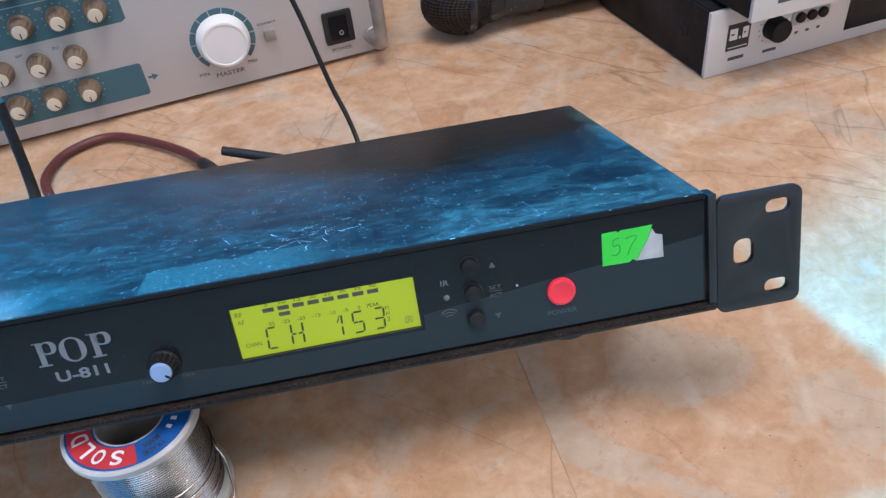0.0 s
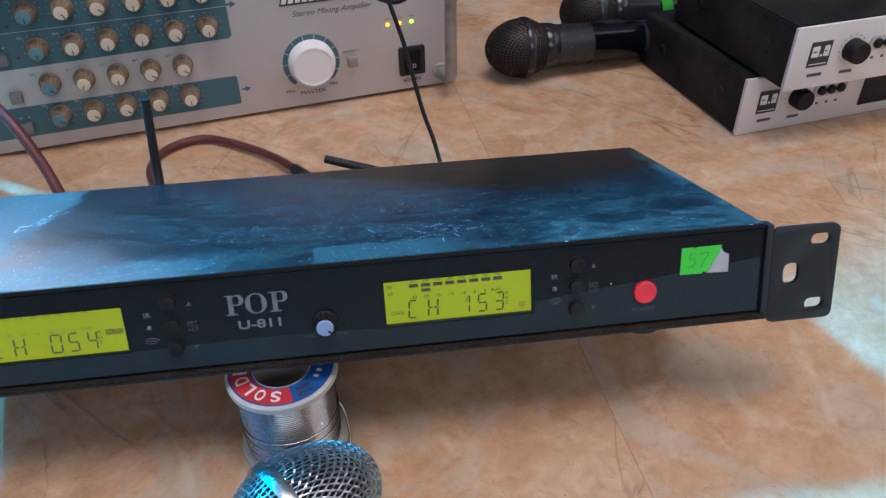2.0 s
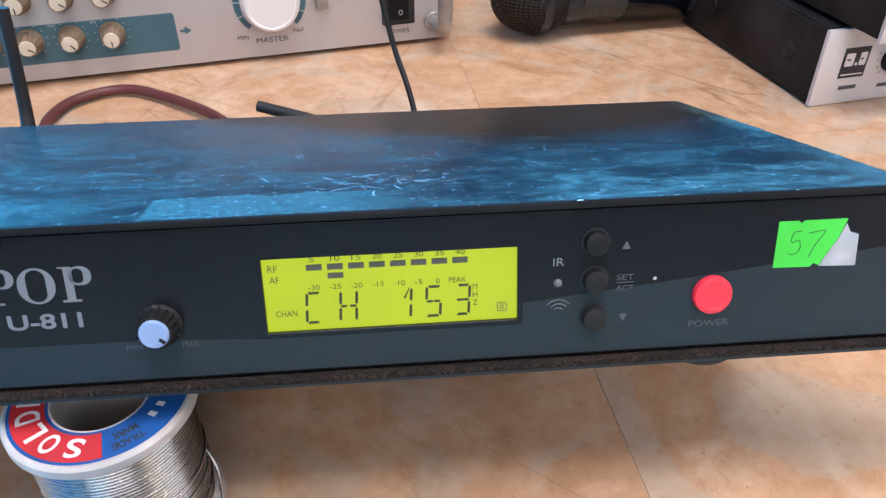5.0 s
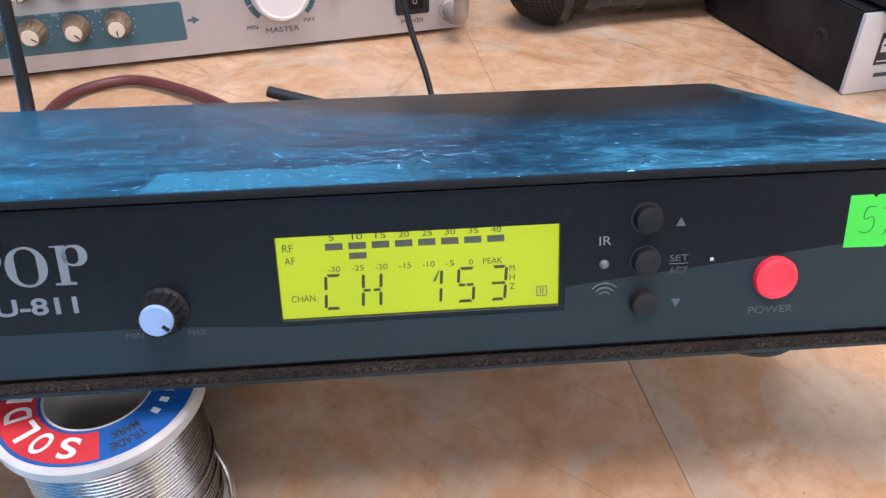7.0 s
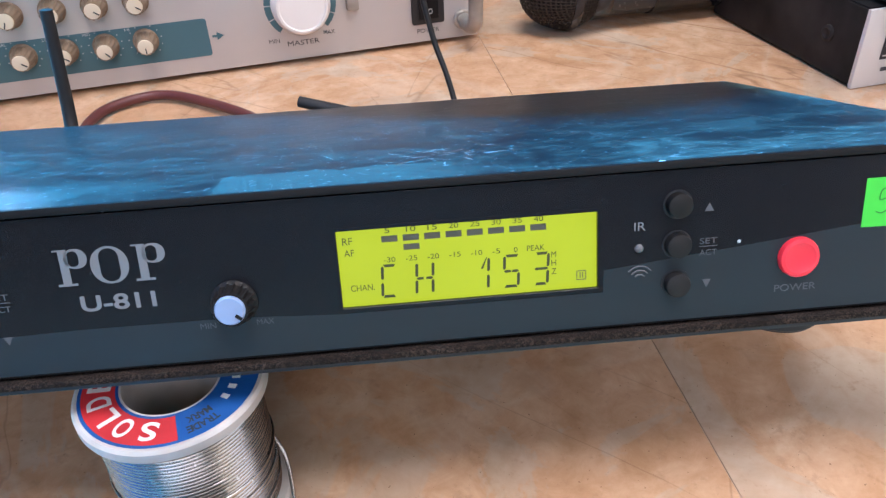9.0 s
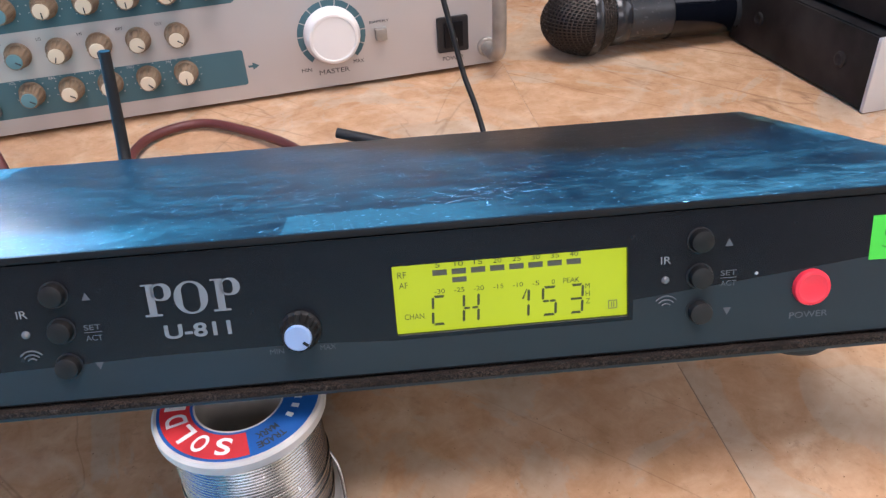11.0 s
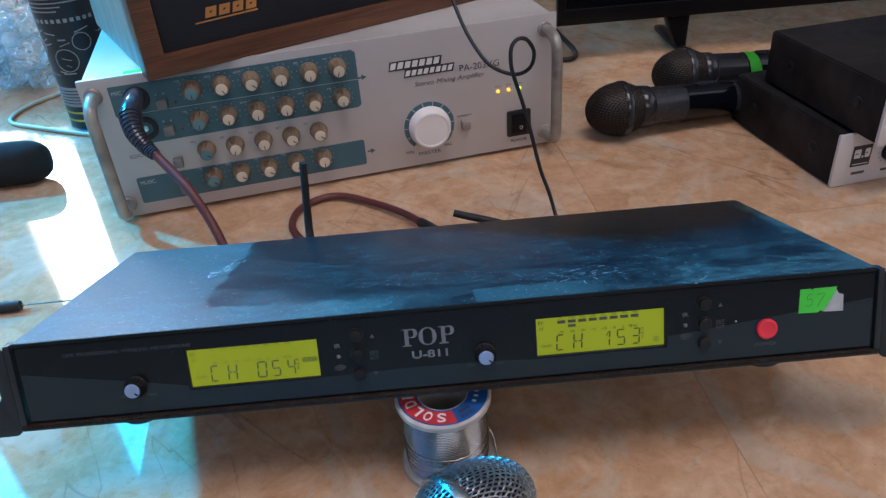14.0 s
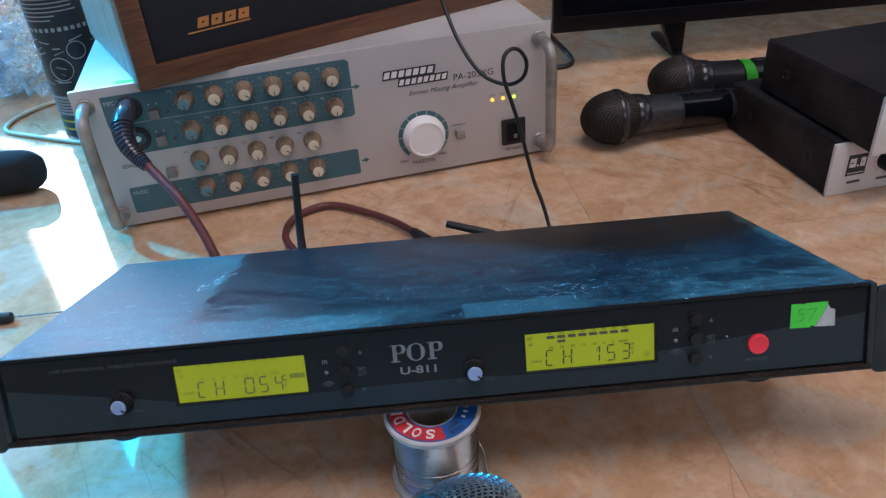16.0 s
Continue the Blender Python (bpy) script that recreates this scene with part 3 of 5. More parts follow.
def digit(ch, x0, x1, z0, z1, y):
    """A display figure of thin separate bars with pointed gaps."""
    w, t, g = x1 - x0, 0.72 * MM, 0.42 * MM
    zm = (z0 + z1) / 2
    bars = {"a": (x0 + g, x1 - g, z1 - t, z1), "d": (x0 + g, x1 - g, z0, z0 + t), "g": (x0 + g, x1 - g, zm - t / 2, zm + t / 2),
            "f": (x0, x0 + t, zm + g, z1 - g), "b": (x1 - t, x1, zm + g, z1 - g), "e": (x0, x0 + t, z0 + g, zm - g), "c": (x1 - t, x1, z0 + g, zm - g)}
    bm = bmesh.new()
    lean = 0.06
    quads = []
    for s in SEGMENTS[ch]:
        a, b, c, d = bars[s]
        n = 0.30 * MM
        if s == "a":
            quads.append([(a + 1.7 * n, c), (b - 1.7 * n, c), (b - n / 2, d), (a + n / 2, d)])
        elif s == "d":
            quads.append([(a + n / 2, c), (b - n / 2, c), (b - 1.7 * n, d), (a + 1.7 * n, d)])
        elif s == "g":
            m = (c + d) / 2
            quads += [[(a - n / 2, m), (a + n, c), (a + 1.6 * MM, m - n), (a + 1.6 * MM, m + n), (a + n, d)], [(b + n / 2, m), (b - n, d), (b - 1.6 * MM, m + n), (b - 1.6 * MM, m - n), (b - n, c)]]
        else:
            quads.append([(a, c + n), (a + t / 2, c), (b, c + n), (b, d - n), (a + t / 2, d), (a, d - n)])
    if ch == "1":
        quads.append([(x1 - 2.3 * MM, zm + 1.2 * MM), (x1 - 1.7 * MM, zm + 1.2 * MM), (x1 - t - 0.15 * MM, z1 - 0.6 * MM), (x1 - t - 0.15 * MM, z1)])
    for q in quads:
        bm.faces.new([bm.verts.new((px + (pz - z0) * lean, y, pz)) for px, pz in q])
    return bm


def flat_bar(x0, x1, z0, z1, y):
    bm = bmesh.new()
    bm.faces.new([bm.verts.new(q) for q in ((x0, y, z0), (x1, y, z0), (x1, y, z1), (x0, y, z1))])
    return bm


def lcd(parent, x0, channel, level, muted):
    w, zt, zb = 63.4 * MM, 10.2 * MM, -9.6 * MM
    x1 = x0 + w
    rim = plate([slot((x0 + x1) / 2, (zt + zb) / 2, w + 1.6 * MM, zt - zb + 1.6 * MM, 0.4 * MM), slot((x0 + x1) / 2, (zt + zb) / 2, w, zt - zb, 0.3 * MM)], 0.3 * MM, 0.0, pose(0, -0.05 * MM, 0) @ UPRIGHT)
    frame_part = part("display_frame", rim, M["acrylic"], parent)
    glass = part("display", block(x0 - 0.3 * MM, x1 + 0.3 * MM, 1.25 * MM, 2.3 * MM, zb - 0.3 * MM, zt + 0.3 * MM), M["lcd"], parent, "back-lit yellow-green display")
    y = 1.2 * MM
    ox = x0 - 42.2 * MM
    for i in range(level):
        a = ox + (53.0 + i * 5.17) * MM
        part("level_bar", flat_bar(a, a + 3.9 * MM, 6.3 * MM, 7.9 * MM, y), M["lcd_bar"], glass, "", False)
    if level:
        part("level_bar", flat_bar(ox + 58.17 * MM, ox + 62.07 * MM, 4.0 * MM, 5.5 * MM, y), M["lcd_bar"], glass, "", False)
    cells = [(51.8, 55.9), (60.2, 64.9), (75.0, 78.6), (81.8, 86.1), (89.4, 93.4)]
    if muted:
        cells[2] = (74.6, 79.4)
    for ch, (a, b) in zip(channel, cells):
        part("figure", digit(ch, ox + a * MM, ox + b * MM, -7.9 * MM, 0.7 * MM, y), M["lcd_bar"] if muted else M["lcd_ink"], glass, "", False)
    tone = M["lcd_faint"] if muted else M["lcd_ink"]
    for text, a, b, c, d in [("CHAN.", 44.6, 50.4, -5.6, -4.0), ("RF", 43.6, 46.0, 6.3, 8.1), ("AF", 43.8, 46.2, 3.4, 5.1), ("PEAK", 88.2, 92.6, 1.2, 2.6)]:
        part("letter", lettering(text, ox + a * MM, ox + b * MM, c * MM, d * MM, y, thick=0.00003), tone, glass)
    for i, text in enumerate(("5", "10", "15", "20", "25", "30", "35", "40")):
        a = ox + (53.9 + i * 5.17) * MM
        part("letter", lettering(text, a, a + (1.2 if i == 0 else 2.3) * MM, 8.55 * MM, 9.9 * MM, y, thick=0.00003), tone, glass)
    for i, text in enumerate(("-30", "-25", "-20", "-15", "-10", "-5", "0")):
        a = ox + (53.2 + i * 5.3) * MM
        part("letter", lettering(text, a, a + (2.8, 2.8, 2.8, 2.8, 2.8, 1.9, 0.9)[i] * MM, 1.2 * MM, 2.5 * MM, y, thick=0.00003), tone, glass)
    for text, c in (("M", -0.9), ("H", -3.1), ("Z", -5.3)):
        part("letter", lettering(text, ox + 94.2 * MM, ox + 95.4 * MM, c * MM, (c + 1.5) * MM, y, thick=0.00003), M["lcd_ink"], glass)
    if muted:
        icon = flat_bar(ox + 97.3 * MM, ox + 104.3 * MM, -1.7 * MM, 0.7 * MM, y)
        part("display_icon", icon, M["lcd_faint"], glass, "", False)
        part("letter", lettering("MUTE", ox + 97.9 * MM, ox + 103.7 * MM, -1.3 * MM, 0.3 * MM, y - 0.03 * MM, thick=0.00003), M["lcd"], glass)
    else:
        part("display_icon", joined([flat_bar(ox + (100.4 + a) * MM, ox + (100.4 + b) * MM, (-7.4 + c) * MM, (-7.4 + d) * MM, y) for a, b, c, d in ((0, 2.5, 0, 0.25), (0, 2.5, 2.25, 2.5), (0, 0.25, 0.3, 2.2), (2.25, 2.5, 0.3, 2.2), (0.8, 1.1, 0.5, 2.0), (1.4, 1.7, 0.5, 2.0))]), M["lcd_bar"], glass, "", False)


def side_controls(parent, x):
    for z in (10.4, 0.3, -9.9):
        hole = plate([slot(x, z * MM, 7.4 * MM, 7.4 * MM, 3.69 * MM), slot(x, z * MM, 6.4 * MM, 6.4 * MM, 3.19 * MM)], 0.3 * MM, 0, pose(0, -0.05 * MM, 0) @ UPRIGHT)
        part("button_rim", hole, M["chassis"], parent)
        part("button", lathe([(3.1 * MM, 0), (3.1 * MM, 2.0 * MM), (2.95 * MM, 2.4 * MM), (2.5 * MM, 2.6 * MM), (0, 2.65 * MM)], 32, facing(x, 0, z * MM)), M["button"], parent)
    part("sensor", lathe([(1.15 * MM, 0), (1.05 * MM, 0.4 * MM), (0.6 * MM, 0.8 * MM), (0, 0.9 * MM)], 20, facing(x - 9.4 * MM, 0, -0.1 * MM)), M["led_clear"], parent, "clear infrared sensor")
    y = -0.05 * MM
    part("letter", lettering("IR", x - 10.7 * MM, x - 7.9 * MM, 4.5 * MM, 6.6 * MM, y), M["print_grey"], parent)
    for i, r in enumerate((1.5, 2.6, 3.7)):
        arc = [(x - 9.2 * MM + r * MM * math.cos(radians(a)), y - 0.05 * MM, -8.4 * MM + r * MM * math.sin(radians(a))) for a in range(40, 141, 10)]
        part("wave_mark", tube(arc, 0.24 * MM, 6), M["print_dim"], parent)
    for sz, z in ((1, 9.2), (-1, -10.6)):
        bm = bmesh.new()
        bm.faces.new([bm.verts.new((x + (7.9 + a) * MM, y - 0.02 * MM, (z + sz * b) * MM)) for a, b in ((-1.15, -1.1), (1.15, -1.1), (0, 1.1))])
        bmesh.ops.recalc_face_normals(bm, faces=bm.faces[:])
        part("arrow_mark", bm, M["print_dim"], parent, "", False)
    part("letter", lettering("SET", x + 5.8 * MM, x + 10.2 * MM, -0.2 * MM, 1.3 * MM, y), M["print_dim"], parent)
    part("letter", lettering("ACT", x + 5.8 * MM, x + 10.2 * MM, -3.2 * MM, -1.7 * MM, y), M["print_dim"], parent)
    part("rule", flat_bar(x + 5.7 * MM, x + 10.3 * MM, -0.95 * MM, -0.72 * MM, y - 0.02 * MM), M["print_dim"], parent, "", False)


def antenna(parent, line, label):
    pts = [FRONT.inverted() @ Vector(p) for p in line]
    rod = part("antenna", tube(smooth_line(pts[1:], 6), lambda s: 0.0032 - 0.0005 * s, 14), M["rubber"], parent, label)
    part("antenna_joint", tube(smooth_line(pts[:2], 4), 0.0038, 14), M["chassis"], rod)


def receiver():
    r = thing("wireless_receiver", FRONT, "black rack wireless microphone receiver propped on a solder spool", "receiver")
    wide, top, low, deep = 212.6 * MM, 21.4 * MM, -22.2 * MM, 166.5 * MM
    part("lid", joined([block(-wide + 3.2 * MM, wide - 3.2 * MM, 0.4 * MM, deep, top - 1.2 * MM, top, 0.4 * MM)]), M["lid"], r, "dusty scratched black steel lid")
    part("body", joined([block(-wide + 3.8 * MM, wide - 3.8 * MM, 2.5 * MM, deep - 0.5 * MM, top - 26.5 * MM, top - 1.25 * MM, 0.4 * MM), block(-186 * MM, 186 * MM, 2.6 * MM, deep - 0.6 * MM, low, top - 26.55 * MM)]), M["chassis"], r)
    part("front_panel", plate([slot(0.4 * MM, -0.6 * MM, 2 * wide - 7.2 * MM, top - low - 4.8 * MM, 0.6 * MM)] + [slot(c * MM, 0.3 * MM, 63.4 * MM, 19.8 * MM, 0.3 * MM) for c in (73.9, -96.3)], 2.0 * MM, 0.1 * MM, pose(0, 1.0 * MM, 0) @ UPRIGHT), M["acrylic"], r, "gloss black acrylic front with faint reflections", False)
    part("lid_edge", block(-wide + 3.2 * MM, wide - 3.2 * MM, -1.0 * MM, 0.38 * MM, top - 2.0 * MM, top - 0.02 * MM, 0.45 * MM), M["edge_black"], r, "rolled black front edge of the lid")
    # black backing added to darken the gap, in place of its shade
    part("gap", block(-wide + 3.8 * MM, wide - 3.8 * MM, 2.2 * MM, 2.48 * MM, low, top - 1.3 * MM), M["foam"], r, "black backing that paints the shade in the gap round the panel")
    part("bottom_lip", block(-wide, wide, -2.4 * MM, 6 * MM, low - 0.6 * MM, low + 1.0 * MM, 0.4 * MM), M["lip"], r, "dusty brown-black bottom ledge")
    part("bottom_edge", block(-wide, wide, -1.7 * MM, 6 * MM, low - 1.8 * MM, low - 0.62 * MM, 0.3 * MM), M["chassis"], r)
    part("base_plate", block(-186 * MM, 186 * MM, 6.2 * MM, deep - 1 * MM, low - 2.0 * MM, low - 0.05 * MM), M["chassis"], r)
    for sx in (-1, 1):
        part("side_cheek", block(sx * (wide - 0.9 * MM) - 1.5 * MM, sx * (wide - 0.9 * MM) + 1.5 * MM, -1.6 * MM, 5 * MM, low - 1.5 * MM, top - 0.6 * MM, 0.5 * MM), M["chassis"], r)
        cz = -3.8 * MM
        ear = plate([slot(sx * 229.2 * MM, cz, 30.6 * MM, 44.6 * MM, 3.2 * MM), slot(sx * 235.9 * MM, 12.0 * MM, 9.6 * MM, 6.0 * MM, 2.9 * MM),
                     slot(sx * 223.4 * MM, -3.2 * MM, 8.0 * MM, 10.6 * MM, 3.4 * MM), slot(sx * 235.9 * MM, -18.8 * MM, 9.6 * MM, 6.0 * MM, 2.9 * MM)], 2.4 * MM, 0.35 * MM, pose(0, 0.2 * MM, 0) @ UPRIGHT)
        part("rack_ear", ear, M["chassis"], r, "black steel rack ear with three slots")
    # thin paler shape that paints the reflection along the lower part of the panel
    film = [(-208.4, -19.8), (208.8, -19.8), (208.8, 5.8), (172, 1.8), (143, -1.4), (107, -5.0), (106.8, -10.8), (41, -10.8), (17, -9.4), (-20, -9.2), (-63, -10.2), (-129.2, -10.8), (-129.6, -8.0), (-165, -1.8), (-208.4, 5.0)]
    part("film", plate([[(a * MM, b * MM) for a, b in film]], 0.02 * MM, 0, pose(0, -0.012 * MM, 0) @ UPRIGHT), M["panel_sheen"], r, "paler sheet that paints the reflection in the lower panel", False)
    knob(r, 16.6 * MM, -5.2 * MM, 130)
    knob(r, -154.6 * MM, -5.9 * MM, 130)
    lcd(r, 42.2 * MM, "CH153", 8, False)
    lcd(r, -128.0 * MM, "CH054", 0, True)
    side_controls(r, 125.2 * MM)
    side_controls(r, -45.6 * MM)
    part("power_button", lathe([(5.2 * MM, 0), (5.2 * MM, 0.9 * MM), (4.9 * MM, 1.5 * MM), (4.0 * MM, 1.7 * MM), (3.6 * MM, 1.5 * MM), (0, 1.4 * MM)], 48, facing(156.3 * MM, 0, -5.5 * MM)), M["power_red"], r, "red power button")
    y = -0.05 * MM
    part("letter", lettering("POWER", 150.8 * MM, 161.6 * MM, -14.5 * MM, -12.7 * MM, y), M["print_dim"], r)
    part("letter", lettering("U-811", -19.2 * MM, -1.6 * MM, -4.7 * MM, -0.7 * MM, y, bold=0.022), M["print_grey"], r)
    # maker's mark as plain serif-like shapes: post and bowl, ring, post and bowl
    for cx in (-19.6, -1.6):
        post = joined([flat_bar((cx - 2.5) * MM, (cx - 0.5) * MM, 2.5 * MM, 10.7 * MM, y - 0.03 * MM), flat_bar((cx - 3.7) * MM, (cx + 0.8) * MM, 2.0 * MM, 2.6 * MM, y - 0.03 * MM),
                       flat_bar((cx - 3.7) * MM, (cx - 0.5) * MM, 10.6 * MM, 11.0 * MM, y - 0.03 * MM)])
        part("maker_mark", post, M["print_grey"], r, "", False)
        part("maker_mark", plate([slot((cx + 1.2) * MM, 8.6 * MM, 5.4 * MM, 4.8 * MM, 2.3 * MM), slot((cx + 0.7) * MM, 8.6 * MM, 2.6 * MM, 3.8 * MM, 1.25 * MM)], 0.06 * MM, 0, pose(0, y, 0) @ UPRIGHT), M["print_grey"], r)
    part("maker_mark", plate([slot(-10.8 * MM, 6.5 * MM, 8.8 * MM, 9.2 * MM, 4.3 * MM), slot(-10.8 * MM, 6.5 * MM, 4.6 * MM, 8.2 * MM, 2.25 * MM)], 0.06 * MM, 0, pose(0, y, 0) @ UPRIGHT), M["print_grey"], r)
    part("letter", lettering("UHF PROFESSIONAL WIRELESS MICROPHONE", -186.4 * MM, -125 * MM, 12.2 * MM, 13.9 * MM, y), M["print_faint"], r)
    for kx in (16.6, -154.0):
        part("letter", lettering("MIN", (kx - 9) * MM, (kx - 5.2) * MM, -11.6 * MM, -10.2 * MM, y), M["print_dim"], r)
        part("letter", lettering("MAX", (kx + 4.6) * MM, (kx + 8.8) * MM, -11.6 * MM, -10.2 * MM, y), M["print_dim"], r)
    # sticker, its corner torn to white fibre
    green = [(172.4, 13.2), (177.6, 13.2), (178.3, 12.5), (179.2, 13.2), (190.6, 13.2), (188.6, 8.0), (186.0, 4.0), (184.2, 0.9), (182.8, 1.6), (181.8, 0.6), (172.0, 0.8)]
    st = part("sticker", plate([[(a * MM, b * MM) for a, b in green]], 0.12 * MM, 0, pose(0, y, 0) @ UPRIGHT), M["green_paper"], r, "bright green paper sticker with pen marks")
    torn = [(190.4, 12.0), (191.6, 9.6), (194.0, 8.8), (194.2, 0.3), (184.3, 0.7), (186.1, 3.9), (188.7, 7.9)]
    part("torn_corner", plate([[(a * MM, b * MM) for a, b in torn]], 0.10 * MM, 0, pose(0, y, 0) @ UPRIGHT), M["torn_paper"], st, "torn white paper fibre")
    pen = [[(178.6, 10.4), (176.6, 10.1), (176.2, 7.6), (178.2, 7.9), (178.6, 5.6), (177.0, 4.2), (175.4, 4.6)], [(180.6, 9.8), (184.8, 10.2), (182.6, 6.6), (181.2, 3.4)]]
    for line in pen:
        part("pen_mark", tube(smooth_line([(a * MM, y - 0.1 * MM, b * MM) for a, b in line], 6), 0.12 * MM, 5), M["pen"], st)
    for fx in (-160, 160):
        for fy in (14, 150):
            part("foot", lathe([(0, -4.6 * MM), (8.4 * MM, -4.6 * MM), (9.8 * MM, -3.4 * MM), (10.2 * MM, 0), (0, 0)], 28, pose(fx * MM, fy * MM, low - 2.3 * MM)), M["rubber"], r)
    for px, pz in ((141.0, -0.3),):
        part("paint_chip", lathe([(0.5 * MM, 0), (0.3 * MM, 0.1 * MM), (0, 0.12 * MM)], 8, facing(px * MM, 0, pz * MM)), M["torn_paper"], r)
    for cx, w in ((121, 2.0), (96, 0.7), (-60, 0.9), (176, 1.1), (203, 1.6)):
        part("paint_chip", lathe([(w * 0.5 * MM, 0), (w * 0.4 * MM, 0.08 * MM), (0, 0.1 * MM)], 9, pose(cx * MM, -0.5 * MM, top - 0.08 * MM, 35, 0, 0) @ Matrix.Diagonal((1, 0.45, 1, 1))), M["torn_paper"], r)
    # bare scratches and a pale smear on the lid
    rnd = random.Random(5)
    zt = top + 0.03 * MM

    def scratch(cx, cy, length, angle, width, mat):
        a = radians(angle)
        d, s = Vector((math.cos(a), math.sin(a), 0)), Vector((-math.sin(a), math.cos(a), 0))
        c = Vector((cx, cy, zt))
        bm = bmesh.new()
        bend = rnd.uniform(-0.1, 0.1) * length
        top_pts = [c + d * (t - 0.5) * length + s * (bend * math.sin(t * 3.1) + width * math.sin(t * 3.14)) for t in (0, 0.25, 0.5, 0.75, 1)]
        low_pts = [c + d * (t - 0.5) * length + s * (bend * math.sin(t * 3.1) - width * 0.4) for t in (0.85, 0.5, 0.15)]
        bm.faces.new([bm.verts.new(p) for p in top_pts + low_pts])
        part("scratch", bm, mat, r, "", False)
    for i in range(34):
        scratch(rnd.gauss(72, 9) * MM, rnd.gauss(30, 7) * MM, rnd.uniform(2, 9) * MM, rnd.choice((rnd.gauss(10, 14), rnd.gauss(120, 20))), rnd.uniform(0.08, 0.3) * MM, M["torn_paper"])
    for i in range(46):
        scratch(rnd.uniform(-190, 200) * MM, rnd.uniform(8, 150) * MM, rnd.uniform(1, 6) * MM, rnd.uniform(0, 180), rnd.uniform(0.05, 0.16) * MM, M["torn_paper"])
    for i in range(16):
        scratch((-124 + rnd.gauss(0, 3) - i * 0.9) * MM, (120 - i * 2.2 + rnd.gauss(0, 1)) * MM, rnd.uniform(2, 7) * MM, rnd.gauss(58, 22), rnd.uniform(0.35, 1.0) * MM, M["smear"])
    antenna(r, [(-0.0925, 0.2035, 0.032), (-0.0925, 0.216, 0.034), (-0.0925, 0.222, 0.050), (-0.0895, 0.226, 0.0925)], "black rubber stub antenna standing up")
    antenna(r, [(0.060, 0.2035, 0.030), (0.056, 0.212, 0.033), (0.042, 0.215, 0.0375), (0.0137, 0.225, 0.0420)], "black rubber stub antenna folded down")
    return r


receiver()

# ---- solder spool ----
def spool():
    R, H, hole = 25.0 * MM, 50 * MM, 12.6 * MM
    s = thing("solder_spool", pose(-0.006, 0.0310, 0), "white plastic spool of tin solder wire standing on end", "solder spool")
    for z0, z1 in ((0, 4.2 * MM), (H - 4.2 * MM, H)):
        part("flange", lathe([(hole, z0), (R - 0.8 * MM, z0), (R, z0 + 0.8 * MM), (R, z1 - 0.8 * MM), (R - 0.8 * MM, z1), (hole, z1), (hole, z0)], 72), M["white_plastic"], s)
    part("core", lathe([(hole, 4.0 * MM), (hole + 2 * MM, 4.0 * MM), (hole + 2 * MM, H - 4.1 * MM), (hole, H - 4.1 * MM), (hole, 4.0 * MM)], 48), M["white_plastic"], s)
    # wound wire, turn beside turn, with a few loose turns lower down
    turns, rnd = 34, random.Random(3)
    pitch = (H - 8.6 * MM) / turns
    prof = []
    for i in range(turns):
        z0, r0 = 4.3 * MM + i * pitch, 21.35 * MM + rnd.uniform(-0.08, 0.08) * MM
        prof += [(r0 + 0.75 * pitch * math.sin(q), z0 + pitch * (0.5 - 0.5 * math.cos(q))) for q in (0.12, 0.6, 1.1, 1.57, 2.04, 2.54, 3.02)]
    part("wire_winding", lathe(prof, 96), M["solder"], s, "wound bright solder wire")
    # black sleeve under the wire, for the shade between its turns
    part("wire_layer", lathe([(20.9 * MM, 4.3 * MM), (20.9 * MM, H - 4.3 * MM)], 48), M["box_black"], s)
    for k in range(5):
        tilt, z = rnd.uniform(-0.03, 0.04), rnd.uniform(8, 24) * MM
        r0 = rnd.uniform(22.0, 22.4) * MM
        loop = [Vector((r0 * math.cos(a), r0 * math.sin(a), z + tilt * r0 * math.cos(a + 0.4) + 0.2 * MM * math.sin(3 * a))) for a in [2 * math.pi * i / 64 for i in range(64)]]
        part("loose_turn", tube(loop, 0.6 * MM, 12, True), M["solder"], s)
    tail = [(0.020, 0.006, 0.022), (0.0245, 0.001, 0.016), (0.026, -0.004, 0.009), (0.0262, -0.009, 0.003), (0.024, -0.016, 0.0012)]
    part("wire_end", tube(smooth_line(tail, 8), 0.6 * MM, 12), M["solder"], s)

    # ring label: red with letters, blue with a small trade line
    def ring(name, a0, a1, r0, r1, z, mat, parent, label=""):
        bm = bmesh.new()
        n = max(3, int(abs(a1 - a0) / 4))
        pts = []
        for i in range(n + 1):
            a = radians(a0 + (a1 - a0) * i / n)
            jag = 0.35 * MM * math.sin(i * 2.1) if r1 > 24 * MM else 0
            pts.append([bm.verts.new((q * math.cos(a), q * math.sin(a), z)) for q in (r0, r1 + jag)])
        for p, q in zip(pts, pts[1:]):
            bm.faces.new((p[0], p[1], q[1], q[0]))
        bmesh.ops.recalc_face_normals(bm, faces=bm.faces[:])
        return part(name, bm, mat, parent, label, False)
    lab = ring("label", -74, 120, hole + 0.6 * MM, 23.3 * MM, H + 0.06 * MM, M["blue_label"], s, "blue half of the printed ring label")
    red = ring("label", -240, -74, hole + 0.6 * MM, 23.3 * MM, H + 0.06 * MM, M["red_label"], s, "red half of the printed ring label with white letters")
    ring("label_edge", -240, -74, 22.5 * MM, 23.4 * MM, H + 0.10 * MM, M["blue_label"], red)
    ring("label_edge", -240, -74, hole + 0.6 * MM, hole + 1.4 * MM, H + 0.10 * MM, M["blue_label"], red)

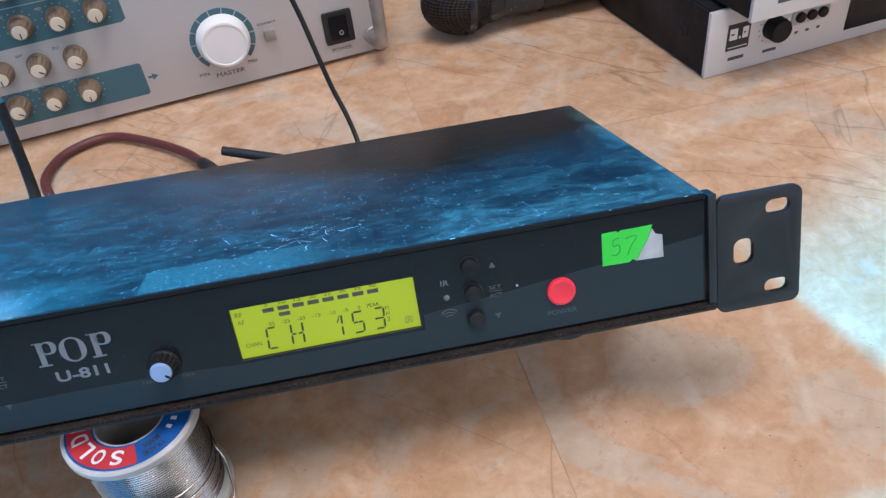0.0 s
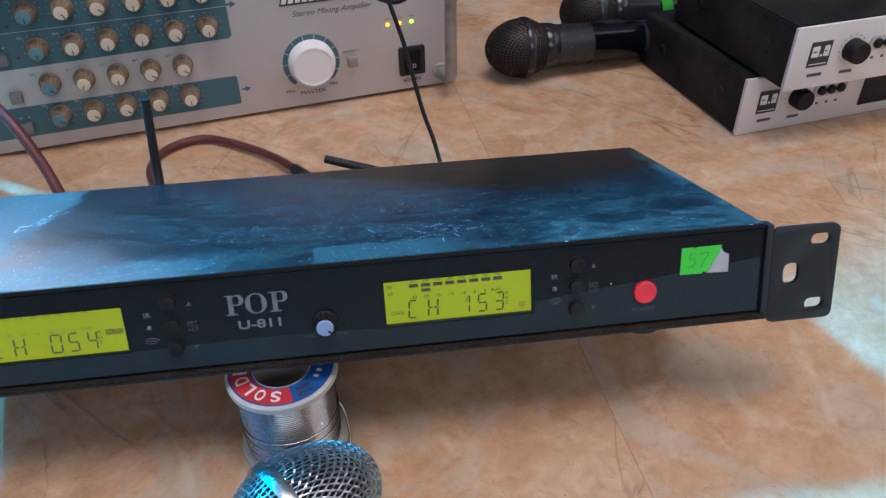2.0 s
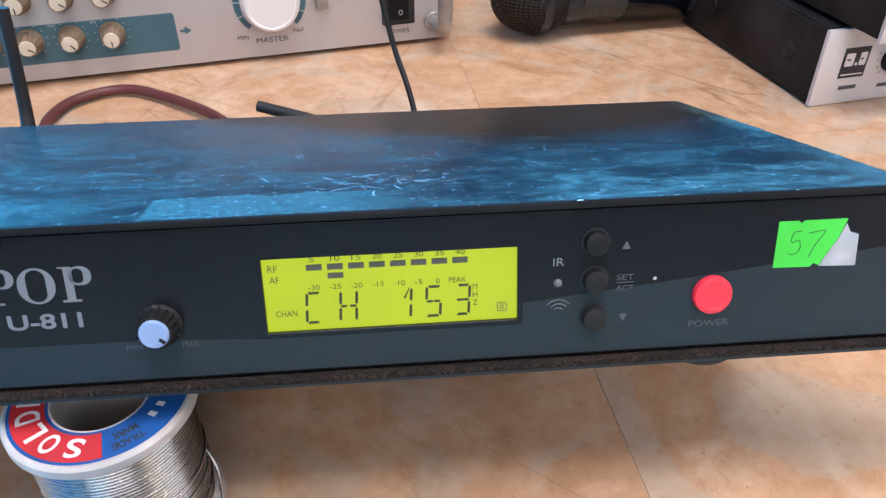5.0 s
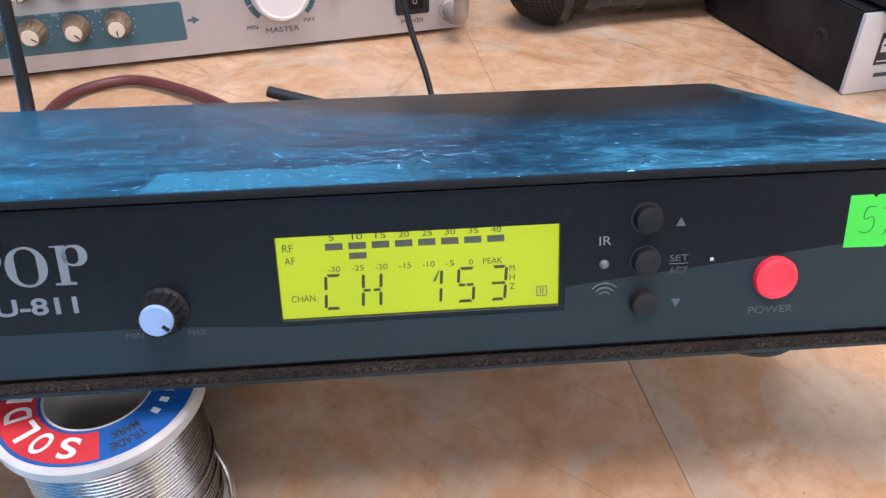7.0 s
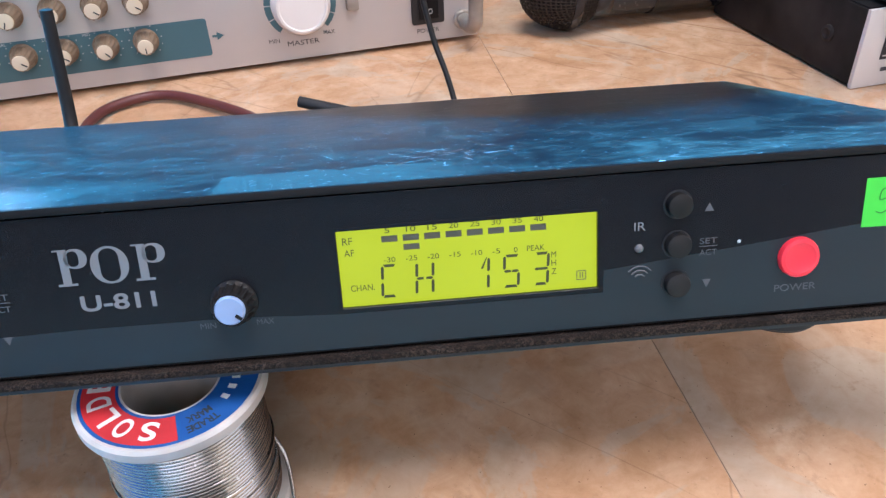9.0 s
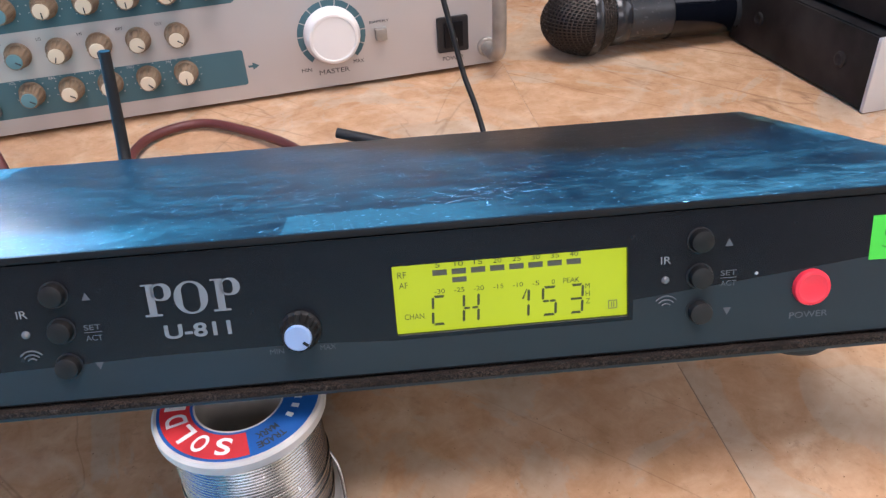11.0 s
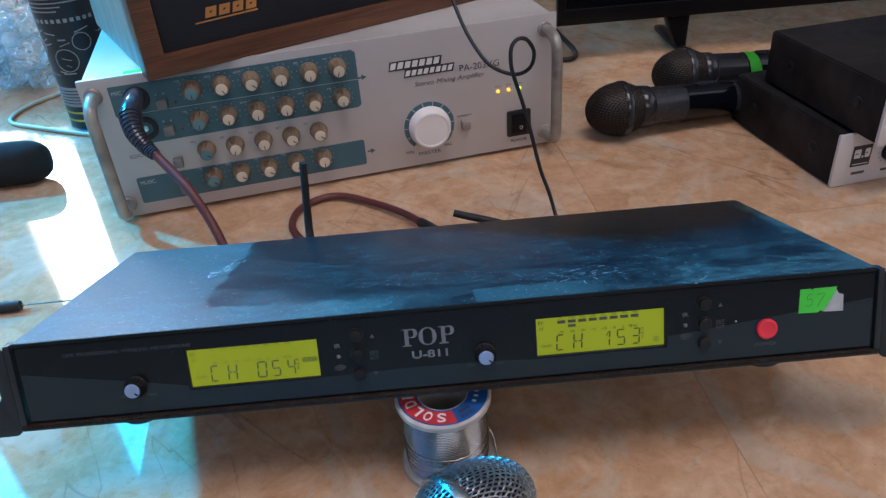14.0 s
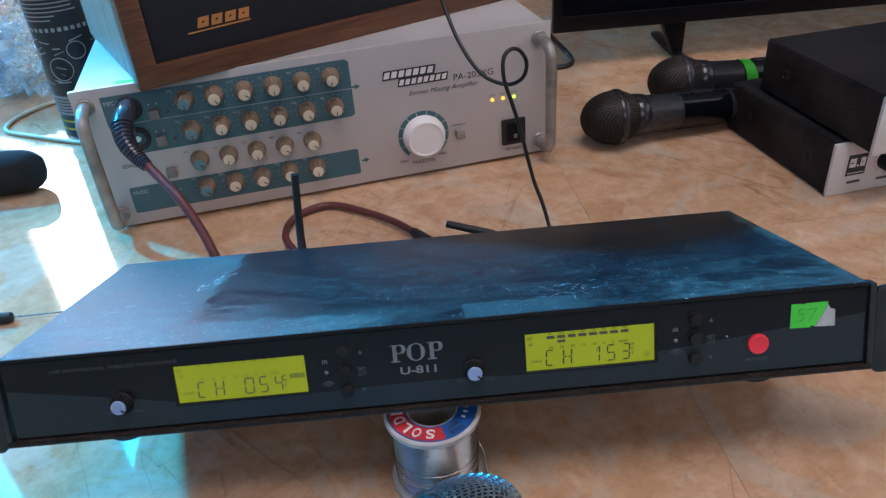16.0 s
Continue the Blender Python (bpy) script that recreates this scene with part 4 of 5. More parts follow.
    def ring_letter(ch, angle, rad, size, mat, parent):
        mesh = lettering(ch, -size * 0.36, size * 0.36, -size / 2, size / 2, 0, pose(0, 0, 0, -90, 0, 0), bold=0.02)
        mesh.transform(pose(0, 0, 0, 0, 0, angle - 90) @ pose(0, rad, H + 0.12 * MM))
        part("letter", mesh, mat, parent)
    for ch, a in zip("SOLDER", (-95, -117, -138, -158, -178, -200)):
        ring_letter(ch, a, 18.1 * MM, 6.0 * MM, M["white_print"], red)
    for i, ch in enumerate("TRADE"):
        ring_letter(ch, -46 - i * 4.8, 20.3 * MM, 2.3 * MM, M["dark_print"], lab)
    for i, ch in enumerate("MARK"):
        ring_letter(ch, -46 - i * 5.6, 17.0 * MM, 2.3 * MM, M["dark_print"], lab)
    for a in (-30, -18, -6, 6):
        ring("label_bar", a, a + 5, 16.4 * MM, 18.6 * MM, H + 0.12 * MM, M["white_print"], lab)


spool()


# ---- hand microphones: built along +z from the grille's middle towards the handle's end ----
def weave(R, pitch, wire, sides=4):
    """Woven wire on a dome of radius R that bulges towards -z."""
    verts, faces = [], []
    n = int(math.pi * R / 2 / pitch)

    def dome(u, v, lift):
        d = math.hypot(u, v)
        th = d / R
        if d < 1e-9:
            return Vector((0, 0, -(R + lift)))
        return Vector((math.sin(th) * u / d, math.sin(th) * v / d, -math.cos(th))) * (R + lift)
    for way in (0, 1):
        for i in range(-n, n + 1):
            w = i * pitch
            half = math.sqrt(max(0, (math.pi * R / 2 * 1.02) ** 2 - w * w))
            k = max(2, int(half * 2 / (pitch / 2)))
            line = []
            for j in range(k + 1):
                t = -half + 2 * half * j / k
                lift = wire * 0.75 * math.cos(math.pi * (t / pitch + i + way))
                line.append(dome(t, w, lift) if way == 0 else dome(w, t, lift))
            base = len(verts)
            for a, p in enumerate(line):
                q = (line[min(a + 1, k)] - line[max(a - 1, 0)]).normalized()
                up = p.normalized()
                s = q.cross(up).normalized()
                for c in range(sides):
                    g = 2 * math.pi * (c + 0.5) / sides
                    verts.append(p + wire * (math.cos(g) * s + math.sin(g) * up))
            for a in range(k):
                for c in range(sides):
                    d = (c + 1) % sides
                    faces.append((base + a * sides + c, base + a * sides + d, base + (a + 1) * sides + d, base + (a + 1) * sides + c))
    mesh = bpy.data.meshes.new("weave")
    mesh.from_pydata([tuple(v) for v in verts], [], faces)
    return mesh


def skirt(R, r_end, length, pitch, wire):
    """Woven wire on the tapering half behind the band."""
    verts, faces, sides = [], [], 4

    def at(a, t, lift):
        r = R * math.cos(0.5 * t) ** 0.5 * (1 - t) + (r_end + 0.15 * (R - r_end) * (1 - t)) * t + 0.10 * R * math.sin(math.pi * t) * 0.4 + lift
        return Vector((r * math.cos(a), r * math.sin(a), t * length))
    around, along = int(2 * math.pi * R / pitch) // 2 * 2, int(length / pitch) + 1
    lines = []
    for i in range(around):
        a = 2 * math.pi * i / around
        lines.append(([at(a, j / (along * 2), wire * 0.75 * math.cos(math.pi * (j / 2 + i))) for j in range(along * 2 + 1)], False))
    for j in range(along):
        lines.append(([at(2 * math.pi * i / (around * 2), j / along, wire * 0.75 * math.cos(math.pi * (i / 2 + j + 1))) for i in range(around * 2)], True))
    for line, closed in lines:
        base, k = len(verts), len(line)
        for a, p in enumerate(line):
            q = (line[(a + 1) % k] - line[a - 1]).normalized() if closed else (line[min(a + 1, k - 1)] - line[max(a - 1, 0)]).normalized()
            up = Vector((p.x, p.y, 0)).normalized()
            s = q.cross(up).normalized()
            for c in range(sides):
                g = 2 * math.pi * (c + 0.5) / sides
                verts.append(p + wire * (math.cos(g) * s + math.sin(g) * up))
        for a in range(k if closed else k - 1):
            b = (a + 1) % k
            for c in range(sides):
                d = (c + 1) % sides
                faces.append((base + a * sides + c, base + a * sides + d, base + b * sides + d, base + b * sides + c))
    mesh = bpy.data.meshes.new("skirt")
    mesh.from_pydata([tuple(v) for v in verts], [], faces)
    return mesh


TALL, SKIRT = 1.36, 0.0165      # the dome is longer than a half ball; length of the woven part behind the band


def microphone(m, label, mesh_mat, band_mat, body_mat, collar_mat, R=0.0255, length=0.19, tape=None, pitch=0.0021, tall=TALL):
    mic = thing("microphone", m, label, "microphone", "hand microphones")
    wire = pitch * 0.175
    dome = weave(R, pitch, wire)
    dome.transform(Matrix.Diagonal((1, 1, tall, 1)))
    part("grille", dome, mesh_mat, mic, "woven wire grille")
    part("grille_skirt", skirt(R, 0.019, SKIRT, pitch, wire), mesh_mat, mic)
    part("foam", lathe([(0, -(R - 0.003) * tall)] + [((R - 0.003) * math.sin(a), -(R - 0.003) * math.cos(a) * tall) for a in [i * math.pi / 24 for i in range(1, 12)]] + [(R - 0.003, 0), (0.0165, SKIRT), (0, SKIRT)], 32), M["foam"], mic)
    part("band", lathe([(R - 0.001, -0.0032), (R + 0.0009, -0.0030), (R + 0.0013, -0.0015), (R + 0.0013, 0.0015), (R + 0.0009, 0.0030), (R - 0.001, 0.0032), (R - 0.001, -0.0032)], 56), band_mat, mic, "smooth band round the grille")
    part("collar", lathe([(0, SKIRT - 0.0005), (0.0195, SKIRT - 0.0005), (0.0205, SKIRT + 0.001), (0.0200, SKIRT + 0.010), (0.0186, SKIRT + 0.012), (0, SKIRT + 0.012)], 44), collar_mat, mic)
    part("body", lathe([(0, SKIRT + 0.0122), (0.0184, SKIRT + 0.0122), (0.0178, 0.06), (0.0166, 0.10), (0.0163, length - 0.004), (0.0150, length), (0, length)], 44), body_mat, mic)
    part("switch", block(-0.004, 0.004, -0.0190, -0.0160, 0.075, 0.095, 0.0008), M["mic_band"], mic)
    part("display_window", lathe([(0.0185, 0.062), (0.0183, 0.0625), (0.0172, 0.112), (0.0170, 0.1125)], 40), M["screen"], mic, "gloss black band on the handle")
    if tape:
        t0, t1 = tape
        up = (m.to_3x3().transposed() @ Vector((0.1, -0.65, 0.75))).normalized()
        mid = math.atan2(up.y, up.x)
        bm = bmesh.new()
        rows = [[bm.verts.new((q * math.cos(mid + a), q * math.sin(mid + a), z)) for q, z in ((0.0188, t0 + 0.002 * a), (0.0184, t1 + 0.003 * a))] for a in [-0.85 + 0.1 * i for i in range(18)]]
        for p, q in zip(rows, rows[1:]):
            bm.faces.new((p[0], q[0], q[1], p[1]))
        bmesh.ops.solidify(bm, geom=bm.faces[:], thickness=0.0003)
        part("tape", bm, M["green_paper"], mic, "bright green tape")
    return mic


def lying(x, y, z, way_x, way_y, drop, roll):
    """Pose whose z axis runs along the floor in the given direction, dipping by drop."""
    d = Vector((way_x, way_y, -drop)).normalized()
    return Matrix.Translation((x, y, z)) @ d.to_track_quat("Z", "Y").to_matrix().to_4x4() @ pose(0, 0, 0, 0, 0, roll)


microphone(lying(-0.0030, -0.0335, 0.0272, -0.82, -0.57, 0.045, 20), "hand microphone with bright steel wire grille and teal handle", M["wire_mesh"], M["steel"], M["teal_body"], M["teal_body"], pitch=0.0024, tall=1.60)
microphone(lying(0.1895, 0.4205, 0.0272, 0.99, 0.14, 0.045, 180), "dark grey hand microphone with a black wire grille", M["dark_mesh"], M["mic_body"], M["mic_band"], M["mic_body"], pitch=0.0027)
microphone(lying(0.2780, 0.4985, 0.0272, 0.995, 0.06, 0.045, 180), "dark grey hand microphone with a strip of green tape", M["dark_mesh"], M["mic_band"], M["mic_body"], M["mic_body"], tape=(0.062, 0.074), pitch=0.0027)

# ---- mixing amplifier: its own axes have the lower left front corner at 0, x along the front ----
AMP = pose(-0.268, 0.333, 0, 0, 0, 11.56)


def mixer_knob(parent, x, z, cap, turn):
    body = part("knob", lathe([(0, 0), (7.9 * MM, 0), (7.9 * MM, 1.6 * MM), (7.2 * MM, 2.4 * MM), (6.3 * MM, 10.5 * MM), (5.2 * MM, 13 * MM), (0, 13 * MM)], 56, facing(x, 0, z),
                lambda a, r, h: r - (0.5 * MM if 2.0 * MM < h < 12.5 * MM and math.cos(a * 14) < 0 else 0)), M["beige"], parent)
    part("cap", lathe([(0, 13 * MM), (4.7 * MM, 13 * MM), (4.5 * MM, 13.8 * MM), (0, 14 * MM)], 28, facing(x, 0, z)), cap, body)
    part("pointer", block(-0.35 * MM, 0.35 * MM, -14.3 * MM, -13.9 * MM, 0.5 * MM, 4.1 * MM, 0.0, pose(x, 0, z, 0, turn, 0)), M["dark_print"], body)
    for i in range(11):
        a = radians(225 - 27 * i)
        part("scale_dot", lathe([(0.42 * MM, 0), (0.42 * MM, 0.12 * MM), (0, 0.12 * MM)], 6, facing(x + 10.0 * MM * math.cos(a), -0.2 * MM, z + 10.0 * MM * math.sin(a))), M["amp_print"], body)


def grip(parent, x):
    line = smooth_line([(x, 0.0, 0.016), (x, -0.018, 0.016), (x, -0.028, 0.022), (x, -0.030, 0.034), (x, -0.030, 0.065), (x, -0.030, 0.097), (x, -0.028, 0.109), (x, -0.018, 0.1145), (x, 0.0, 0.1145)], 8)
    h = part("grip", tube(line, 5.0 * MM, 14), M["handle"], parent, "worn grey metal rack grip")
    for z in (0.016, 0.1145):
        part("ferrule", lathe([(7.0 * MM, 0), (7.0 * MM, 2.2 * MM), (6.2 * MM, 3.2 * MM), (4.3 * MM, 3.4 * MM)], 28, facing(x, 0, z)), M["handle"], h)


def amplifier():
    a = thing("amplifier", AMP, "silver grey stereo mixing amplifier with teal control strips", "amplifier")
    x0, x1, top, deep = -0.006, 0.400, 0.128, 0.27
    part("front_panel", block(x0, x1, 0, 0.004, 0.003, top, 0.0012), M["silver"], a)
    part("case", block(x0 + 0.004, x1 - 0.004, 0.0042, deep, 0.006, top - 0.001, 0.001), M["silver_lid"], a, "pale grey steel case")
    for fx in (0.04, 0.36):
        for fy in (0.03, 0.24):
            part("foot", lathe([(0, 0), (0.011, 0), (0.012, 0.001), (0.012, 0.0058), (0, 0.0058)], 24, pose(fx, fy, 0)), M["rubber"], a)
    strip = [(16, 120), (214, 121.5), (217, 119), (217, 72), (214, 70), (24, 68), (22.5, 70), (22.5, 92), (16, 95)]
    s1 = part("strip", plate([[(p * MM, q * MM) for p, q in strip]], 0.3 * MM, 0, pose(0, -0.1 * MM, 0) @ UPRIGHT), M["teal"], a, "printed teal strip")
    part("strip", plate([slot(0.1155, 0.0262, 0.199, 0.0245, 0.002)], 0.3 * MM, 0, pose(0, -0.1 * MM, 0) @ UPRIGHT), M["teal"], a, "printed teal strip")
    part("rule", block(0.020, 0.217, -0.35 * MM, -0.2 * MM, 0.0950, 0.0954), M["amp_print"], s1)
    for z in (0.0962, 0.0262):
        bm = bmesh.new()
        bm.faces.new([bm.verts.new((px * MM, -0.3 * MM, z + pz * MM)) for px, pz in ((217, -0.8), (220, -0.8), (220, -2.6), (224.5, 0), (220, 2.6), (220, 0.8), (217, 0.8))])
        part("arrow_mark", bm, M["teal"], a, "", False)
    turns = random.Random(8)
    names = [("VOL", "PAN", "ECHO", "LO", "MID", "HI"), ("VOL", "PAN", "ECHO", "LO", "MID", "HI"), ("VOL", "LO", "HI", "RPT", "DLY"), ("VOL", "BAL", "LO", "MID", "HI")]
    for row, z in zip(names, (0.1088, 0.0823, 0.0545, 0.0290)):
        for i, word in enumerate(row):
            x = 0.0793 + i * 0.0242
            mixer_knob(a, x, z, M["teal_cap"] if i == 0 else M["cream"], turns.choice((180, 180, 150, 125, 140, 200)))
            w = 1.45 * len(word) * MM
            part("letter", lettering(word, x - 9.6 * MM - w / 2, x - 9.6 * MM + w / 2, z + 7.4 * MM, z + 9.2 * MM, -0.3 * MM), M["amp_print"] if z != 0.0545 else M["dark_print"], a)
    for z, lamp in ((0.1010, True), (0.0775, True), (0.0478, False), (0.0225, False)):
        part("push_button", block(0.0500, 0.0580, -0.0065, 0.0, z - 0.004, z + 0.004, 0.0008), M["push"], a)
        for dx in (-0.003, 0.003):
            part("mark", lathe([(0.7 * MM, 0), (0.7 * MM, 0.1 * MM), (0, 0.1 * MM)], 10, facing(0.054 + dx, -0.25 * MM, z + 0.0075)), M["amp_print"], a)
        if lamp:
            part("peak_lamp", lathe([(1.2 * MM, 0), (1.1 * MM, 0.9 * MM), (0, 1.4 * MM)], 14, facing(0.0645, 0, z - 0.001)), M["led_red"], a)
    for text, u0, u1, z0, z1, mat in (("MIC 1", 18, 28.5, 112.6, 116.0, "amp_print"), ("ECHO", 17, 27.5, 57.0, 60.2, "dark_print"), ("MUSIC", 18.5, 31, 31.6, 35.0, "amp_print")):
        part("letter", lettering(text, u0 * MM, u1 * MM, z0 * MM, z1 * MM, -0.3 * MM), M[mat], a)
    for z in (0.1078, 0.0815):
        j = part("jack", lathe([(10.2 * MM, 0), (10.2 * MM, 1.6 * MM), (9.4 * MM, 2.4 * MM), (6.2 * MM, 2.4 * MM), (6.0 * MM, -1 * MM), (0, -1 * MM)], 36, facing(0.0358, 0, z)), M["rubber"], a)
        part("jack_pin", lathe([(2.6 * MM, -1 * MM), (2.6 * MM, 1.2 * MM), (0, 1.4 * MM)], 16, facing(0.0358, 0, z)), M["steel"], j)
    # master knob in its ring of marks
    cx, cz = 0.2765, 0.0405
    for i in range(11):
        a0, a1 = 228 - i * 25.2, 228 - (i + 1) * 25.2 + 2.2
        pts = [(cx + r * MM * math.cos(radians(q)), cz + r * MM * math.sin(radians(q))) for r, qs in ((23.8, (a0, (a0 + a1) / 2, a1)), (18.5, (a1, (a0 + a1) / 2, a0))) for q in qs]
        part("ring_mark", plate([pts], 0.25 * MM, 0, pose(0, -0.1 * MM, 0) @ UPRIGHT), M["teal"], a)
    mk = part("master_knob", lathe([(0, 0), (19.5 * MM, 0), (19.5 * MM, 4 * MM), (18.6 * MM, 5.2 * MM), (17.9 * MM, 9.5 * MM), (16.6 * MM, 11.2 * MM), (15.2 * MM, 11.4 * MM), (14.6 * MM, 10.8 * MM), (0, 10.6 * MM)], 64, facing(cx, 0, cz)), M["white_knob"], a, "large white master knob")
    for text, u0, u1, z0, z1 in (("MIN", 252.5, 259.5, 16.2, 18.9), ("MASTER", 264.5, 286, 12.8, 16.2), ("MAX", 289.5, 297, 17.8, 20.6), ("POWER", 355, 371, 9.6, 12.6)):
        part("letter", lettering(text, u0 * MM, u1 * MM, z0 * MM, z1 * MM, -0.12 * MM), M["dark_print"], a)
    part("letter", lettering("PA-203XG", 308 * MM, 345 * MM, 87.6 * MM, 93.4 * MM, -0.12 * MM), M["dark_print"], a)
    part("letter", lettering("Stereo Mixing Amplifier", 266 * MM, 331 * MM, 78.6 * MM, 84.4 * MM, -0.12 * MM, slant=0.3), M["print_dim"], a)
    # maker's badge as plain slanted blocks
    def slab(u0, u1, z0, z1, d, mat):
        part("badge", plate([[((u0 + 1.6) * MM, z1 * MM), ((u1 + 1.6) * MM, z1 * MM), (u1 * MM, z0 * MM), (u0 * MM, z0 * MM)]], d * MM, 0, pose(0, -d / 2 * MM, 0) @ UPRIGHT), mat, a)
    slab(244, 291, 97.2, 105.4, 0.5, M["dark_print"])
    slab(257, 302, 89.6, 97.0, 0.5, M["dark_print"])
    for i in range(7):
        slab(245.2 + i * 6.5, 249.9 + i * 6.5, 98.6, 104.2, 0.8, M["white_print"])
    for i in range(8):
        slab(258.2 + i * 5.5, 262.0 + i * 5.5, 91.0, 95.8, 0.8, M["white_print"])
    part("selector", block(0.3065, 0.3145, -0.006, 0, 0.033, 0.041, 0.0007), M["handle"], a)
    part("letter", lettering("EXPERT", 303.5 * MM, 317.5 * MM, 44.2 * MM, 45.8 * MM, -0.12 * MM), M["print_dim"], a)
    sw = part("power_switch", plate([slot(0.3630, 0.0290, 0.0225, 0.0250, 0.0012)], 2.4 * MM, 0.3 * MM, pose(0, -0.9 * MM, 0) @ UPRIGHT), M["rubber"], a, "black rocker power switch")
    part("rocker", block(0.3560, 0.3700, -0.0042, -0.0022, 0.0200, 0.0385, 0.0008, pose(0, 0, 0)), M["gloss_black"], sw)
    part("switch_mark", plate([slot(0.3640, 0.0255, 0.0030, 0.0036, 0.0014), slot(0.3640, 0.0255, 0.0020, 0.0026, 0.0009)], 0.1 * MM, 0, pose(0, -4.3 * MM, 0) @ UPRIGHT), M["amp_print"], sw)
    for x, mat in ((0.3432, "led_amber"), (0.3535, "led_amber"), (0.3640, "led_green")):
        part("lamp", lathe([(1.6 * MM, 0), (1.5 * MM, 1.2 * MM), (0.9 * MM, 2.0 * MM), (0, 2.3 * MM)], 18, facing(x, 0, 0.0632)), M[mat], a, "small lit signal lamp")
        part("letter", lettering("CH", x - 2.4 * MM, x + 2.4 * MM, 67.0 * MM, 68.8 * MM, -0.12 * MM), M["print_dim"], a)
    grip(a, 0.004)
    grip(a, 0.3885)
    part("sticker", block(0.030, 0.062, 0.004, 0.012, top - 0.0008, top - 0.0004), M["green_paper"], a)


amplifier()

# ---- loudspeaker on the amplifier ----
def loudspeaker():
    s = thing("loudspeaker", pose(-0.2112, 0.3212, 0.1285, 0, 0, 29.6), "walnut framed loudspeaker box with black cloth grille", "loudspeaker")
    w, d, h, b = 0.40, 0.198, 0.288, 0.0145
    part("cabinet", block(0.001, w - 0.001, 0.020, d, 0.0, h, 0.0015), M["side"], s, "pale worn veneer cabinet")
    part("frame", plate([[(0, 0), (w, 0), (w, h), (0, h)], [(b, b), (w - b, b), (w - b, h - b), (b, h - b)]], 0.0198, 0.0012, pose(0, 0.0099, 0) @ UPRIGHT), M["wood"], s, "walnut front frame")
    part("grille", block(b - 0.001, w - b + 0.001, 0.0055, 0.0195, b - 0.001, h - b + 0.001, 0.001), M["cloth"], s, "black cloth grille")
    # maker's badge as plain gold shapes
    y = 0.0054
    part("badge", plate([[(0.046, 0.0320), (0.098, 0.0330), (0.098, 0.0342), (0.046, 0.0330)]], 0.0008, 0, pose(0, y, 0) @ UPRIGHT), M["gold"], s)
    for i in range(4):
        u = 0.0545 + i * 0.0112
        part("badge", plate([[(u, 0.0352), (u + 0.0088, 0.0354), (u + 0.0108, 0.0432), (u + 0.002, 0.0430)], [(u + 0.0038, 0.0384), (u + 0.0058, 0.0385), (u + 0.0068, 0.0402), (u + 0.0048, 0.0401)]], 0.0008, 0, pose(0, y, 0) @ UPRIGHT), M["gold"], s)


loudspeaker()


